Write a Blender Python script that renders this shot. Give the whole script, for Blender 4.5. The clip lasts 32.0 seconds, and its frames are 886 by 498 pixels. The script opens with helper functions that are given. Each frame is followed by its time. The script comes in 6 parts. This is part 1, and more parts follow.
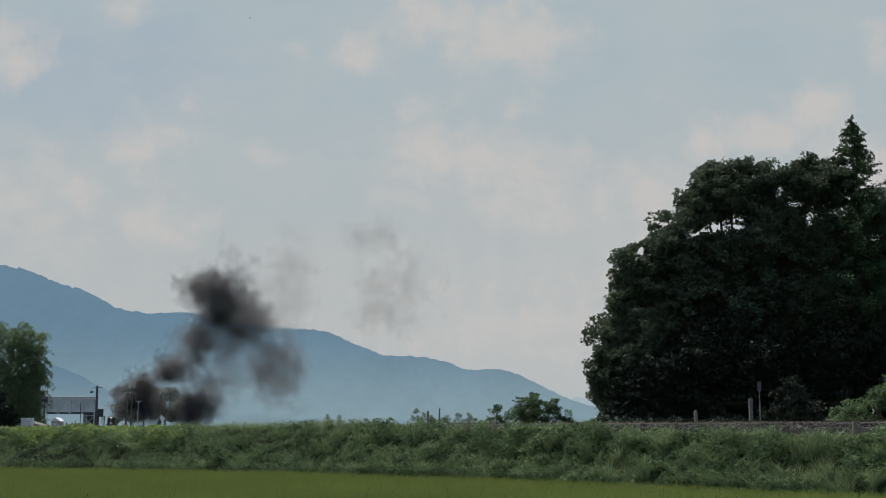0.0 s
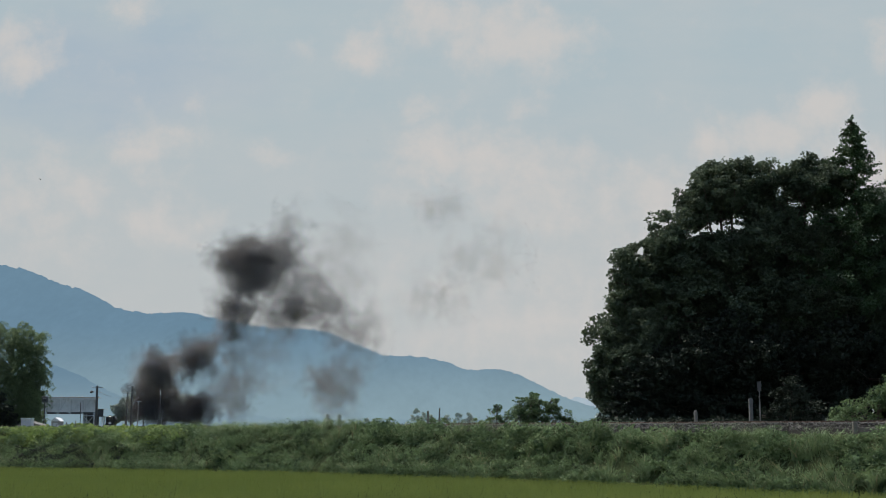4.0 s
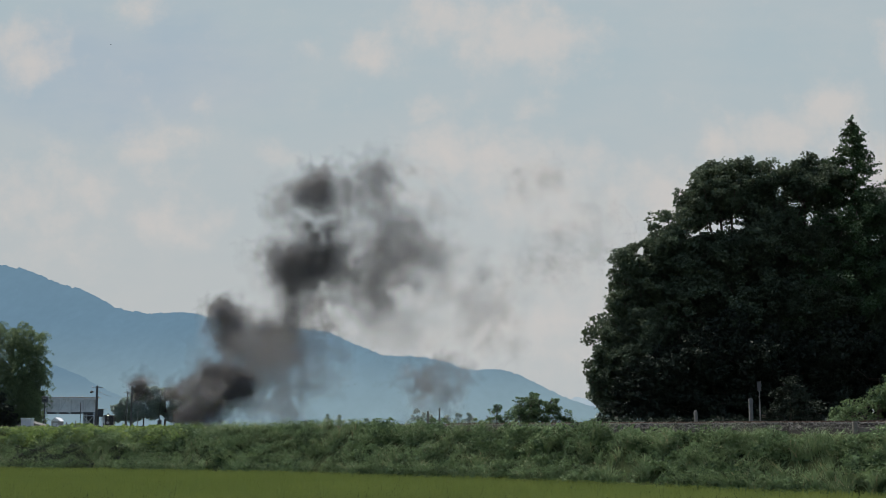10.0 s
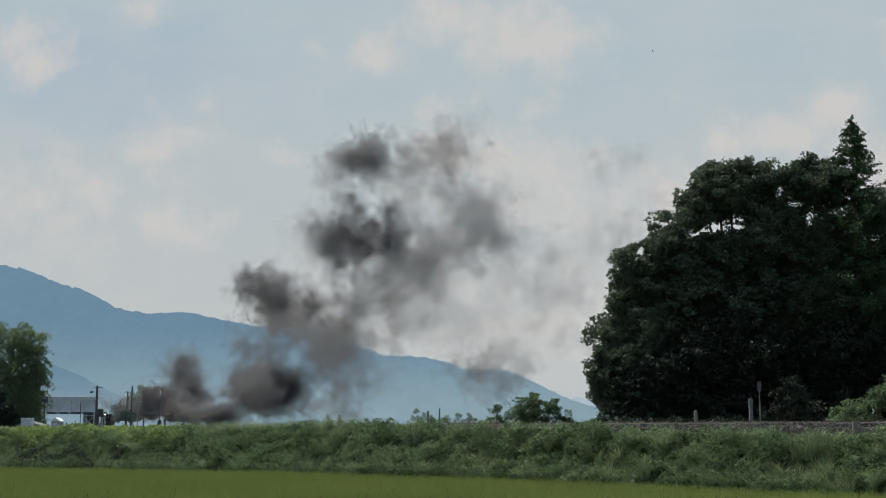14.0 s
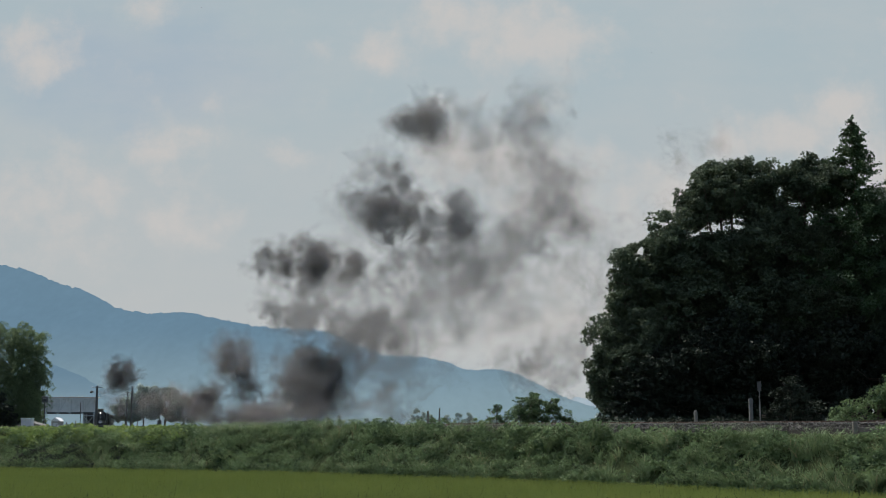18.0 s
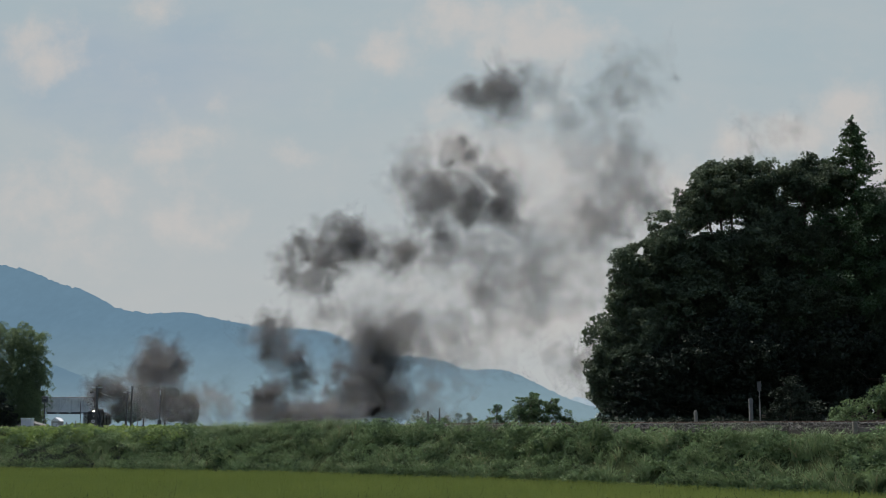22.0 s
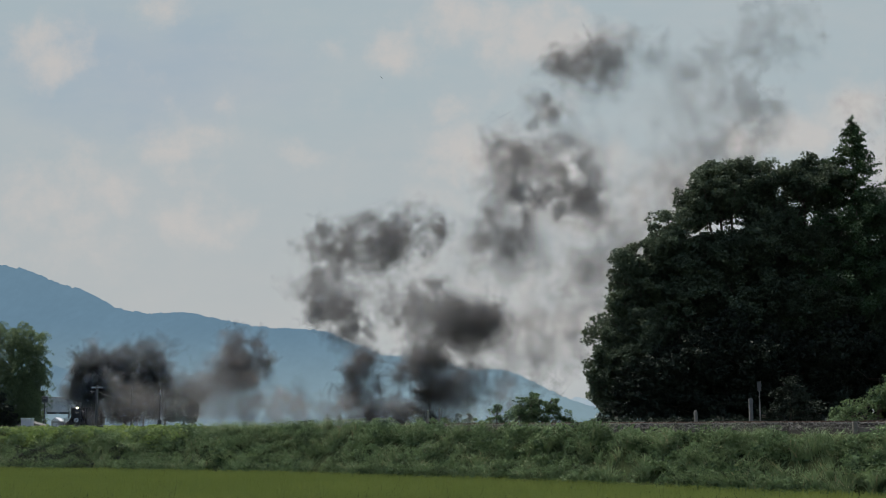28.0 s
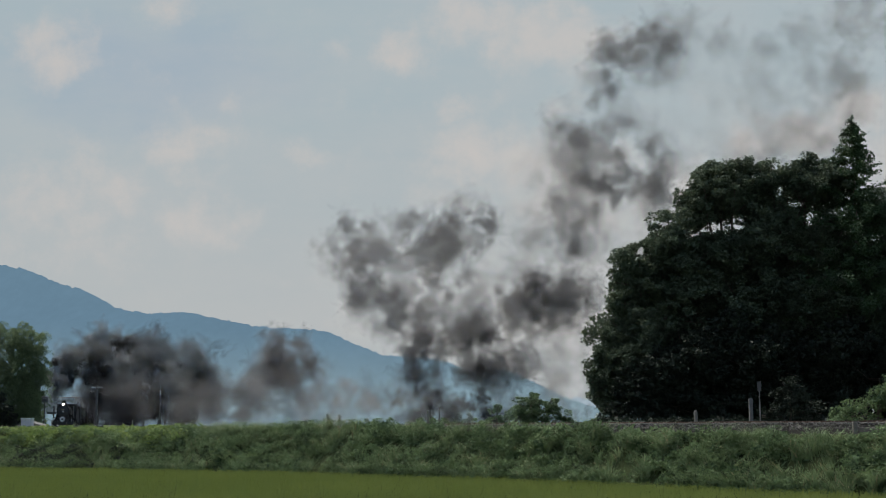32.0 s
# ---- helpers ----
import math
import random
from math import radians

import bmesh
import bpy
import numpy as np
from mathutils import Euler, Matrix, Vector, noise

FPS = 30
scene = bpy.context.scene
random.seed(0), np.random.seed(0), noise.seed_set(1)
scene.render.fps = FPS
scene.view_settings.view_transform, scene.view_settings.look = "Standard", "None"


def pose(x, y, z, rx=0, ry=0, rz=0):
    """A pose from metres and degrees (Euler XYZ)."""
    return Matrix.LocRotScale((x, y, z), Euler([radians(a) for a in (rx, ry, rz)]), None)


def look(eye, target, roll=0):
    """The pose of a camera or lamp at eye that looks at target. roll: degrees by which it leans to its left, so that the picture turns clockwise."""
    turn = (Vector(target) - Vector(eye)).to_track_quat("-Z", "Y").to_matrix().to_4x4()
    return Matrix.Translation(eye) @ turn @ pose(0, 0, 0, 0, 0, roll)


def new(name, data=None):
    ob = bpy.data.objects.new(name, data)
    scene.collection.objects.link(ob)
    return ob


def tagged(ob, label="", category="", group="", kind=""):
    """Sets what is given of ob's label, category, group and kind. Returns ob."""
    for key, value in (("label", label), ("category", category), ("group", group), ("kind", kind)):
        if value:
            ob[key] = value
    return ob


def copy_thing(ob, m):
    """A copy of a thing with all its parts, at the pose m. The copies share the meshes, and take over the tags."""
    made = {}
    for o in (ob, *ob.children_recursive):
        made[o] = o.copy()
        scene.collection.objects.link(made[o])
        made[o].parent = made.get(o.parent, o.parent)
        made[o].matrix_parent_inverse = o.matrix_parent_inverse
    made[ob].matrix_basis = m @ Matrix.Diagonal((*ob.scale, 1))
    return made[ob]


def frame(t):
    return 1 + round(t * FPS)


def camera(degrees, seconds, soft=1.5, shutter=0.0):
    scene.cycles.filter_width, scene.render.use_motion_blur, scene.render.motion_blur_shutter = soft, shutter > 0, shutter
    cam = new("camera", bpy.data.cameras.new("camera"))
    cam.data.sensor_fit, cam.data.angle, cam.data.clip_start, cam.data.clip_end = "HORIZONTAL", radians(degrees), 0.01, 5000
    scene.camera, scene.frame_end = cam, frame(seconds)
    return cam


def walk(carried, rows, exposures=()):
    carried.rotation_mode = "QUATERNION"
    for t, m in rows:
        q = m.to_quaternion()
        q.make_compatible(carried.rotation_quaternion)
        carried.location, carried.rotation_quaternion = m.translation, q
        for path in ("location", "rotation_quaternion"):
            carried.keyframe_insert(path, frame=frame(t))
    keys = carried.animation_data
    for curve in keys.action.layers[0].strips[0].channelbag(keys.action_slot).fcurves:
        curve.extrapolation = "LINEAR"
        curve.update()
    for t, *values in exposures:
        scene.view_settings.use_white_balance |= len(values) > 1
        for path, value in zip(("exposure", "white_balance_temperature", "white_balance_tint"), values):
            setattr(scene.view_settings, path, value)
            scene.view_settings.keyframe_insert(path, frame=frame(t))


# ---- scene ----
cam = camera(40, 32.0, 0.65)
EYE = (0.0, 0.0, 2.6)
VIEW = pose(0, 0, 2.6, 90 + 8.2417, 0, 0)
walk(cam, [(0, VIEW), (32.0, VIEW)], exposures=[(0, 0.5), (3.0, 0.6), (6.0, 0.6), (7.0, 0.53), (10.0, 0.565), (12.0, 0.67), (13.0, 0.46), (14.0, 0.64), (17.0, 0.62), (19.0, 0.49), (32.0, 0.48)])
scene.cycles.transparent_max_bounces = 256

# ---- world and sun ----
world = bpy.data.worlds.new("world")
scene.world = world
world.use_nodes = True
SUN_UP, SUN_TURN = 60.0, -38.0
wn = world.node_tree.nodes
sky_node = wn.new("ShaderNodeTexSky")
sky_node.sky_type = "NISHITA"
sky_node.sun_disc = False
sky_node.sun_elevation = radians(SUN_UP)
sky_node.sun_rotation = radians(SUN_TURN)
sky_node.dust_density = 3.0
wn["Background"].inputs["Strength"].default_value = 0.12
world.node_tree.links.new(sky_node.outputs["Color"], wn["Background"].inputs["Color"])
sun = new("sun", bpy.data.lights.new("sun", "SUN"))
sun.data.energy = 3.2
sun.data.angle = radians(10)
sun.data.color = (1.0, 0.95, 0.87)
sun_from = Vector((math.sin(radians(SUN_TURN)) * math.cos(radians(SUN_UP)),
                   math.cos(radians(SUN_TURN)) * math.cos(radians(SUN_UP)), math.sin(radians(SUN_UP))))
sun.matrix_world = look(sun_from * 100, (0, 0, 0))


# ---- materials ----
class Nodes:
    """Short hand for building a node tree."""

    def __init__(self, name):
        self.m = bpy.data.materials.new(name)
        self.m.use_nodes = True
        self.t = self.m.node_tree
        self.t.nodes.clear()
        self.out = self.t.nodes.new("ShaderNodeOutputMaterial")

    def n(self, kind, **ins):
        node = self.t.nodes.new("ShaderNode" + kind)
        for k, v in ins.items():
            self.put(node.inputs[k.replace("_", " ")], v)
        return node

    def put(self, socket, v):
        if isinstance(v, bpy.types.NodeSocket):
            self.t.links.new(v, socket)
        else:
            socket.default_value = v

    def math(self, op, a, b=0.0, c=0.0, clamp=False):
        node = self.t.nodes.new("ShaderNodeMath")
        node.operation, node.use_clamp = op, clamp
        for i, v in enumerate((a, b, c)):
            self.put(node.inputs[i], v)
        return node.outputs[0]

    def vec(self, op, a, b=(0, 0, 0), out=0):
        node = self.t.nodes.new("ShaderNodeVectorMath")
        node.operation = op
        self.put(node.inputs[0], a)
        if op == "SCALE":
            self.put(node.inputs["Scale"], b)
        else:
            self.put(node.inputs[1], b)
        return node.outputs[out]

    def mix(self, f, a, b):
        node = self.t.nodes.new("ShaderNodeMix")
        node.data_type = "RGBA"
        self.put(node.inputs["Factor"], f)
        self.put(node.inputs["A"], a if not isinstance(a, tuple) else (*a, 1))
        self.put(node.inputs["B"], b if not isinstance(b, tuple) else (*b, 1))
        return node.outputs["Result"]

    def span(self, v, a, b, c=0.0, d=1.0, smooth=False):
        node = self.t.nodes.new("ShaderNodeMapRange")
        if smooth:
            node.interpolation_type = "SMOOTHSTEP"
        for i, x in enumerate((v, a, b, c, d)):
            self.put(node.inputs[i], x)
        return node.outputs[0]

    def noise(self, co, scale, detail=4.0, rough=0.55):
        node = self.t.nodes.new("ShaderNodeTexNoise")
        self.put(node.inputs["Vector"], co)
        for k, v in (("Scale", scale), ("Detail", detail), ("Roughness", rough)):
            node.inputs[k].default_value = v
        return node.outputs[0]

    def done(self, shader):
        self.t.links.new(shader, self.out.inputs["Surface"])
        return self.m


def surface(name, light, dark, scale=2.0, rough=0.8, bump=0.15, metal=0.0, fine=9.0, wear=None, gloss=0.4):
    """A solid surface with stains at one scale and grain at another."""
    k = Nodes(name)
    tc = k.n("TexCoord")
    co = tc.outputs["Object"]
    rnd = k.n("ObjectInfo").outputs["Random"]
    a = k.noise(co, scale, 5, 0.6)
    b = k.noise(co, scale * fine, 3, 0.6)
    f = k.span(k.math("ADD", k.math("MULTIPLY", a, 0.7), k.math("MULTIPLY", b, 0.3)), 0.3, 0.7)
    col = k.mix(f, dark, light)
    if wear:
        col = k.mix(k.span(k.noise(co, scale * 0.6, 6, 0.7), 0.55, 0.7), col, wear)
    hsv = k.n("HueSaturation", Value=k.span(rnd, 0, 1, 0.88, 1.12), Color=col)
    bs = k.n("BsdfPrincipled", Base_Color=hsv.outputs[0], Metallic=metal, Roughness=k.span(b, 0.2, 0.8, max(rough - 0.12, 0.05), min(rough + 0.12, 1)))
    bs.inputs["Specular IOR Level"].default_value = gloss
    if bump:
        bp = k.n("Bump", Strength=bump, Distance=0.02, Height=b)
        k.put(bs.inputs["Normal"], bp.outputs[0])
    return k.done(bs.outputs[0])


def foliage(name, light, dark, through_light=0.35, scale=0.25, rough=0.7, dry=None):
    """Leaves or blades: each one differs a little, and patches of the stand differ more."""
    k = Nodes(name)
    geo = k.n("NewGeometry")
    isl = geo.outputs["Random Per Island"]
    pos = geo.outputs["Position"]
    patch = k.span(k.noise(pos, scale, 4, 0.6), 0.32, 0.68)
    f = k.math("ADD", k.math("MULTIPLY", patch, 0.52), k.math("MULTIPLY", isl, 0.48))
    col = k.mix(f, dark, light)
    if dry:
        col = k.mix(k.span(isl, 0.955, 0.965), col, dry)
    bs = k.n("BsdfPrincipled", Base_Color=col, Roughness=rough)
    bs.inputs["Specular IOR Level"].default_value = 0.15
    tr = k.n("BsdfTranslucent", Color=col)
    mx = k.n("MixShader", Fac=through_light)
    k.t.links.new(bs.outputs[0], mx.inputs[1])
    k.t.links.new(tr.outputs[0], mx.inputs[2])
    return k.done(mx.outputs[0])


def glow(name, colour, strength):
    k = Nodes(name)
    return k.done(k.n("Emission", Color=(*colour, 1), Strength=strength).outputs[0])


M_RICE = foliage("rice_blades", (0.245, 0.285, 0.07), (0.195, 0.235, 0.058), 0.15, 0.12, 0.9)
M_GRASS = foliage("long_grass", (0.235, 0.315, 0.155), (0.022, 0.05, 0.022), 0.3, 0.8, dry=(0.27, 0.24, 0.14))
M_WEED = foliage("weed_leaves", (0.16, 0.235, 0.105), (0.014, 0.034, 0.017), 0.28, 0.9)
M_VINE = foliage("vine_leaves", (0.24, 0.31, 0.085), (0.10, 0.16, 0.05), 0.35, 0.2)
M_TREE = foliage("tree_leaves", (0.125, 0.16, 0.10), (0.034, 0.05, 0.031), 0.32, 0.25)
# Shade inside the grove and under the bamboo is put into this colour.
M_SHADETONE = foliage("shade_toned_leaves", (0.034, 0.045, 0.03), (0.013, 0.019, 0.013), 0.12, 0.3)
M_BUSH = foliage("bush_leaves", (0.20, 0.275, 0.125), (0.035, 0.07, 0.032), 0.28, 0.7)
M_CEDAR = foliage("cedar_needles", (0.06, 0.10, 0.045), (0.025, 0.045, 0.02), 0.15, 0.4)
M_BAMBOO = foliage("bamboo_leaves", (0.225, 0.295, 0.145), (0.06, 0.09, 0.05), 0.45, 0.25)
# Pale grey-green because distance haze is painted into the leaf colour.
M_HAZETREE = foliage("hazed_tree_leaves", (0.36, 0.42, 0.36), (0.26, 0.32, 0.28), 0.25, 0.05)
M_BARK = surface("bark", (0.12, 0.10, 0.08), (0.05, 0.04, 0.03), 3, 0.9, 0.5)
M_CULM = surface("bamboo_culm", (0.20, 0.25, 0.10), (0.10, 0.14, 0.06), 2, 0.5, 0.1)
M_SOIL = surface("grassy_ground", (0.045, 0.06, 0.025), (0.02, 0.025, 0.013), 0.4, 0.95, 0.4, gloss=0.0)
M_STONE = foliage("ballast_stone", (0.11, 0.105, 0.096), (0.028, 0.027, 0.025), 0.0, 1.2, 0.9)
M_BED = surface("ballast_bed", (0.034, 0.033, 0.030), (0.014, 0.013, 0.012), 4, 0.95, 0.6, gloss=0.0)
M_RAIL = surface("rail_steel", (0.16, 0.11, 0.08), (0.08, 0.05, 0.04), 3, 0.6, 0.1, 0.6)
M_TIE = surface("sleeper_concrete", (0.26, 0.25, 0.23), (0.15, 0.14, 0.13), 2, 0.9, 0.3)
M_WOODPOLE = surface("grey_wood", (0.20, 0.18, 0.155), (0.09, 0.08, 0.07), 3, 0.9, 0.3)
M_OLDCONCRETE = surface("weathered_concrete", (0.17, 0.165, 0.155), (0.09, 0.088, 0.083), 3, 0.95, 0.3)
M_CONCRETE = surface("concrete", (0.40, 0.39, 0.37), (0.25, 0.24, 0.23), 1.5, 0.9, 0.2)
M_DARKPOLE = surface("dark_pole", (0.10, 0.095, 0.09), (0.05, 0.048, 0.045), 2, 0.8, 0.2)
M_WHITE = surface("white_paint", (0.78, 0.79, 0.78), (0.6, 0.61, 0.6), 1.5, 0.6, 0.05)
M_GREYMETAL = surface("grey_painted_metal", (0.66, 0.67, 0.66), (0.48, 0.49, 0.49), 0.8, 0.6, 0.1, 0.0, 6, (0.32, 0.27, 0.22))
M_STEELFRAME = surface("steel_frame", (0.46, 0.48, 0.48), (0.32, 0.33, 0.33), 1.0, 0.6, 0.1)
M_ROOFRUST = surface("weathered_roof", (0.50, 0.41, 0.34), (0.36, 0.30, 0.26), 1.0, 0.8, 0.15)
M_SHADE = surface("dark_panel", (0.07, 0.075, 0.075), (0.04, 0.042, 0.045), 1.0, 0.7, 0.1)
M_LOCO = surface("black_loco_paint", (0.030, 0.030, 0.031), (0.016, 0.016, 0.017), 1.2, 0.42, 0.08, 0.0, 8, (0.045, 0.04, 0.036))
M_LOCORED = surface("red_brown_beam", (0.10, 0.03, 0.022), (0.06, 0.02, 0.016), 2, 0.6, 0.1)
M_BRASS = surface("pale_plate", (0.55, 0.48, 0.32), (0.4, 0.34, 0.22), 3, 0.45, 0.05, 0.6)
M_COACH = surface("dark_brown_coach", (0.026, 0.021, 0.019), (0.016, 0.014, 0.013), 1, 0.5, 0.08)
M_GLASS = surface("dark_window_glass", (0.03, 0.035, 0.04), (0.02, 0.022, 0.025), 1, 0.12, 0.0)
M_COAL = surface("coal", (0.03, 0.03, 0.03), (0.012, 0.012, 0.012), 4, 0.6, 0.6)
M_LAMP = glow("headlamp_glow", (1.0, 0.82, 0.6), 5.0)
M_REDLAMP = glow("red_lamp_glow", (1.0, 0.12, 0.06), 1.2)
M_INSECT = surface("dark_wing", (0.10, 0.09, 0.08), (0.05, 0.045, 0.04), 20, 0.5, 0.0)


# ---- mesh helpers ----
def mesh_of(name, verts, faces, material, smooth=False):
    me = bpy.data.meshes.new(name)
    me.from_pydata([tuple(v) for v in verts], [], [tuple(f) for f in faces])
    me.materials.append(material)
    if smooth:
        me.polygons.foreach_set("use_smooth", [True] * len(me.polygons))
    me.update()
    return me


def quick_mesh(name, verts, quads=None, tris=None, material=None, smooth=False):
    """A large mesh out of numpy arrays."""
    me = bpy.data.meshes.new(name)
    parts, starts, total = [], [], 0
    for arr in (quads, tris):
        if arr is not None and len(arr):
            n = arr.shape[1]
            parts.append(arr.reshape(-1))
            starts.append(total + np.arange(len(arr)) * n)
            total += arr.size
    loops = np.concatenate(parts).astype(np.int32)
    starts = np.concatenate(starts).astype(np.int32)
    me.vertices.add(len(verts))
    me.vertices.foreach_set("co", np.asarray(verts, dtype=np.float32).reshape(-1))
    me.loops.add(len(loops))
    me.loops.foreach_set("vertex_index", loops)
    me.polygons.add(len(starts))
    me.polygons.foreach_set("loop_start", starts)
    me.update(calc_edges=True)
    if smooth:
        me.polygons.foreach_set("use_smooth", [True] * len(me.polygons))
    me.materials.append(material)
    return me


def part(name, bm, material, parent, label=""):
    """One mesh under a thing or a part."""
    me = bpy.data.meshes.new(name)
    bm.to_mesh(me)
    bm.free()
    me.materials.append(material)
    ob = new(name, me)
    ob.parent = parent
    if label:
        ob["label"] = label
    return ob


def empty(name, m, label, category, group="", kind=""):
    ob = new(name)
    ob.empty_display_size = 0.3
    ob.matrix_world = m
    return tagged(ob, label, category, group, kind)


def box(bm, lo, hi, bevel=0.0):
    c = [(lo[i] + hi[i]) / 2 for i in range(3)]
    d = [hi[i] - lo[i] for i in range(3)]
    made = bmesh.ops.create_cube(bm, size=1, matrix=Matrix.LocRotScale(c, None, d))
    if bevel:
        edges = list({e for v in made["verts"] for e in v.link_edges})
        bmesh.ops.bevel(bm, geom=edges, offset=bevel, segments=2, affect="EDGES", profile=0.5)
    return bm


def rod(bm, a, b, r1, r2=None, seg=8):
    a, b = Vector(a), Vector(b)
    r2 = r1 if r2 is None else r2
    d = b - a
    m = Matrix.Translation((a + b) / 2) @ d.to_track_quat("Z", "Y").to_matrix().to_4x4()
    bmesh.ops.create_cone(bm, cap_ends=True, segments=seg, radius1=r1, radius2=r2, depth=d.length, matrix=m)
    return bm


def boxed(lo, hi, bevel=0.0):
    return box(bmesh.new(), lo, hi, bevel)


def rodded(a, b, r1, r2=None, seg=8):
    return rod(bmesh.new(), a, b, r1, r2, seg)


def lathe(profile, axis="x", seg=20):
    """A turned body: (along, radius) pairs round an axis."""
    bm = bmesh.new()
    rings = []
    for s, r in profile:
        ring = []
        for i in range(seg):
            a = 2 * math.pi * i / seg
            c, d = max(r, 0.001) * math.cos(a), max(r, 0.001) * math.sin(a)
            ring.append(bm.verts.new((s, c, d) if axis == "x" else ((c, s, d) if axis == "y" else (c, d, s))))
        rings.append(ring)
    for p, q in zip(rings, rings[1:]):
        for i in range(seg):
            bm.faces.new((p[i], p[(i + 1) % seg], q[(i + 1) % seg], q[i]))
    bm.faces.new(rings[0])
    bm.faces.new(rings[-1][::-1])
    bmesh.ops.recalc_face_normals(bm, faces=bm.faces)
    return bm


rng = np.random.default_rng(7)


def unit(n):
    v = rng.normal(size=(n, 3))
    return v / np.linalg.norm(v, axis=1)[:, None]


def blade_mesh(name, p, h, width, bend, material, segs=2):
    """Arching blades that rise from the points p; h, width and bend are arrays."""
    n = len(p)
    a = rng.uniform(0, 2 * math.pi, n)
    d = np.stack([np.cos(a), np.sin(a), np.zeros(n)], 1)
    side = np.stack([-np.sin(a), np.cos(a), np.zeros(n)], 1)
    turn = rng.uniform(-0.9, 0.9, n)[:, None]
    side = side * np.cos(turn) + d * np.sin(turn)
    up = np.array([0, 0, 1.0])
    v = np.empty((n, 2 * segs + 1, 3))
    for i in range(segs + 1):
        s = i / segs
        c = p + up * (h * (s - 0.28 * s * s * np.clip(bend / h, 0, 2)))[:, None] + d * (bend * s * s)[:, None]
        if i == segs:
            v[:, 2 * i] = c
        else:
            w = (width * (1 - 0.45 * s))[:, None] / 2
            v[:, 2 * i], v[:, 2 * i + 1] = c - side * w, c + side * w
    k = 2 * segs + 1
    base = np.arange(n)[:, None] * k
    quads = np.concatenate([base + np.array([2 * i, 2 * i + 1, 2 * i + 3, 2 * i + 2]) for i in range(segs - 1)], 0) if segs > 1 else None
    tris = base + np.array([2 * segs - 2, 2 * segs - 1, 2 * segs])
    return quick_mesh(name, v.reshape(-1, 3), quads, tris, material)


def leaf_mesh(name, p, size, material, droop=0.3, flat=0.5, long=1.6):
    """Pointed leaves round the points p, each a folded kite."""
    n = len(p)
    u = unit(n)
    u[:, 2] = u[:, 2] * flat - droop
    u /= np.linalg.norm(u, axis=1)[:, None]
    w = np.cross(u, unit(n))
    w /= np.linalg.norm(w, axis=1)[:, None] + 1e-9
    size = np.broadcast_to(size, (n,))[:, None]
    v = np.empty((n, 4, 3))
    fold = np.cross(u, w) * size * 0.12
    v[:, 0] = p - u * size * long / 2
    v[:, 1] = p + w * size / 2 + fold
    v[:, 2] = p + u * size * long / 2
    v[:, 3] = p - w * size / 2 + fold
    base = np.arange(n)[:, None] * 4
    tris = np.concatenate([base + np.array([0, 1, 2]), base + np.array([0, 2, 3])], 0)
    return quick_mesh(name, v.reshape(-1, 3), None, tris, material)


# ---- ground: paddy below, terrace with the railway above ----
FOOT_X = (-160, -29.4, -9.7, 3.4, 17.9, 40, 160)
FOOT_Y = (98, 82.1, 74.6, 64.6, 50.1, 28, -92)
TERRACE = 2.2


def foot(x):
    return np.interp(x, FOOT_X, FOOT_Y)


def ground_z(x, y):
    x, y = np.asarray(x, float), np.asarray(y, float)
    s = np.clip((y - foot(x)) * 0.78 / 4.6, 0, 1)
    lump = 0.16 * np.sin(x * 0.9 + y * 0.5) + 0.12 * np.sin(x * 2.1 - y * 1.3)
    low = np.clip((-9 - x) / 14, 0, 1) * (0.52 + 0.06 * np.clip((y - 100) / 30, 0, 1))
    return -0.35 + (TERRACE - low + 0.35) * (s * s * (3 - 2 * s)) ** 0.9 + lump * 4 * s * (1 - s)


def spread_axis(lo, hi, a, b, step, far):
    mid = np.arange(a, b + 1e-6, step)
    left = a - np.geomspace(step * 2, a - lo, far)
    right = b + np.geomspace(step * 2, hi - b, far)
    return np.concatenate([left[::-1], mid, right])


def build_ground():
    xs = spread_axis(-2600, 2600, -70, 50, 1.0, 18)
    ys = spread_axis(-80, 4100, 25, 120, 0.9, 18)
    gx, gy = np.meshgrid(xs, ys)
    gz = ground_z(gx, gy)
    v = np.stack([gx, gy, gz], -1).reshape(-1, 3)
    nx, ny = len(xs), len(ys)
    i = (np.arange(ny - 1)[:, None] * nx + np.arange(nx - 1)).reshape(-1, 1)
    q = i + np.array([0, 1, nx + 1, nx])
    ob = new("ground", quick_mesh("ground", v, q, None, M_SOIL, True))
    tagged(ob, "green valley floor with a paddy below a grassy terrace", "ground", kind="structure")


build_ground()

# ---- track ----
def bow(away):
    """How far the far straight bends aside."""
    return 1.46 * math.sin(math.pi * (440 - away) / 256) ** 1.3 if 184 < away < 440 else 0.0


TRACK = [(-122.5, 455), (-116.4, 430), (-100.4, 369), (-86.6, 315), (-71.3, 250), (-51.9, 167.6), (-41.5, 126), (-31.5, 101), (-15, 88.5), (5, 73.4), (21.8, 58.0), (45, 34), (80, 0)]


def catmull(pts, per):
    out = []
    p = [Vector(pts[0]) * 2 - Vector(pts[1])] + [Vector(q) for q in pts] + [Vector(pts[-1]) * 2 - Vector(pts[-2])]
    for i in range(1, len(p) - 2):
        for k in range(per):
            s = k / per
            a, b, c, d = p[i - 1:i + 3]
            out.append(0.5 * (2 * b + (c - a) * s + (2 * a - 5 * b + 4 * c - d) * s * s + (3 * b - a - 3 * c + d) * s ** 3))
    out.append(p[-2])
    return out


LINE = catmull(TRACK, 24)


def rail_z(y):
    """Height of the sleepers' tops along the line."""
    return float(np.interp(y, (30, 75, 100, 126, 180, 460), (2.78, 2.56, 1.98, 1.8, 1.82, 1.7)))


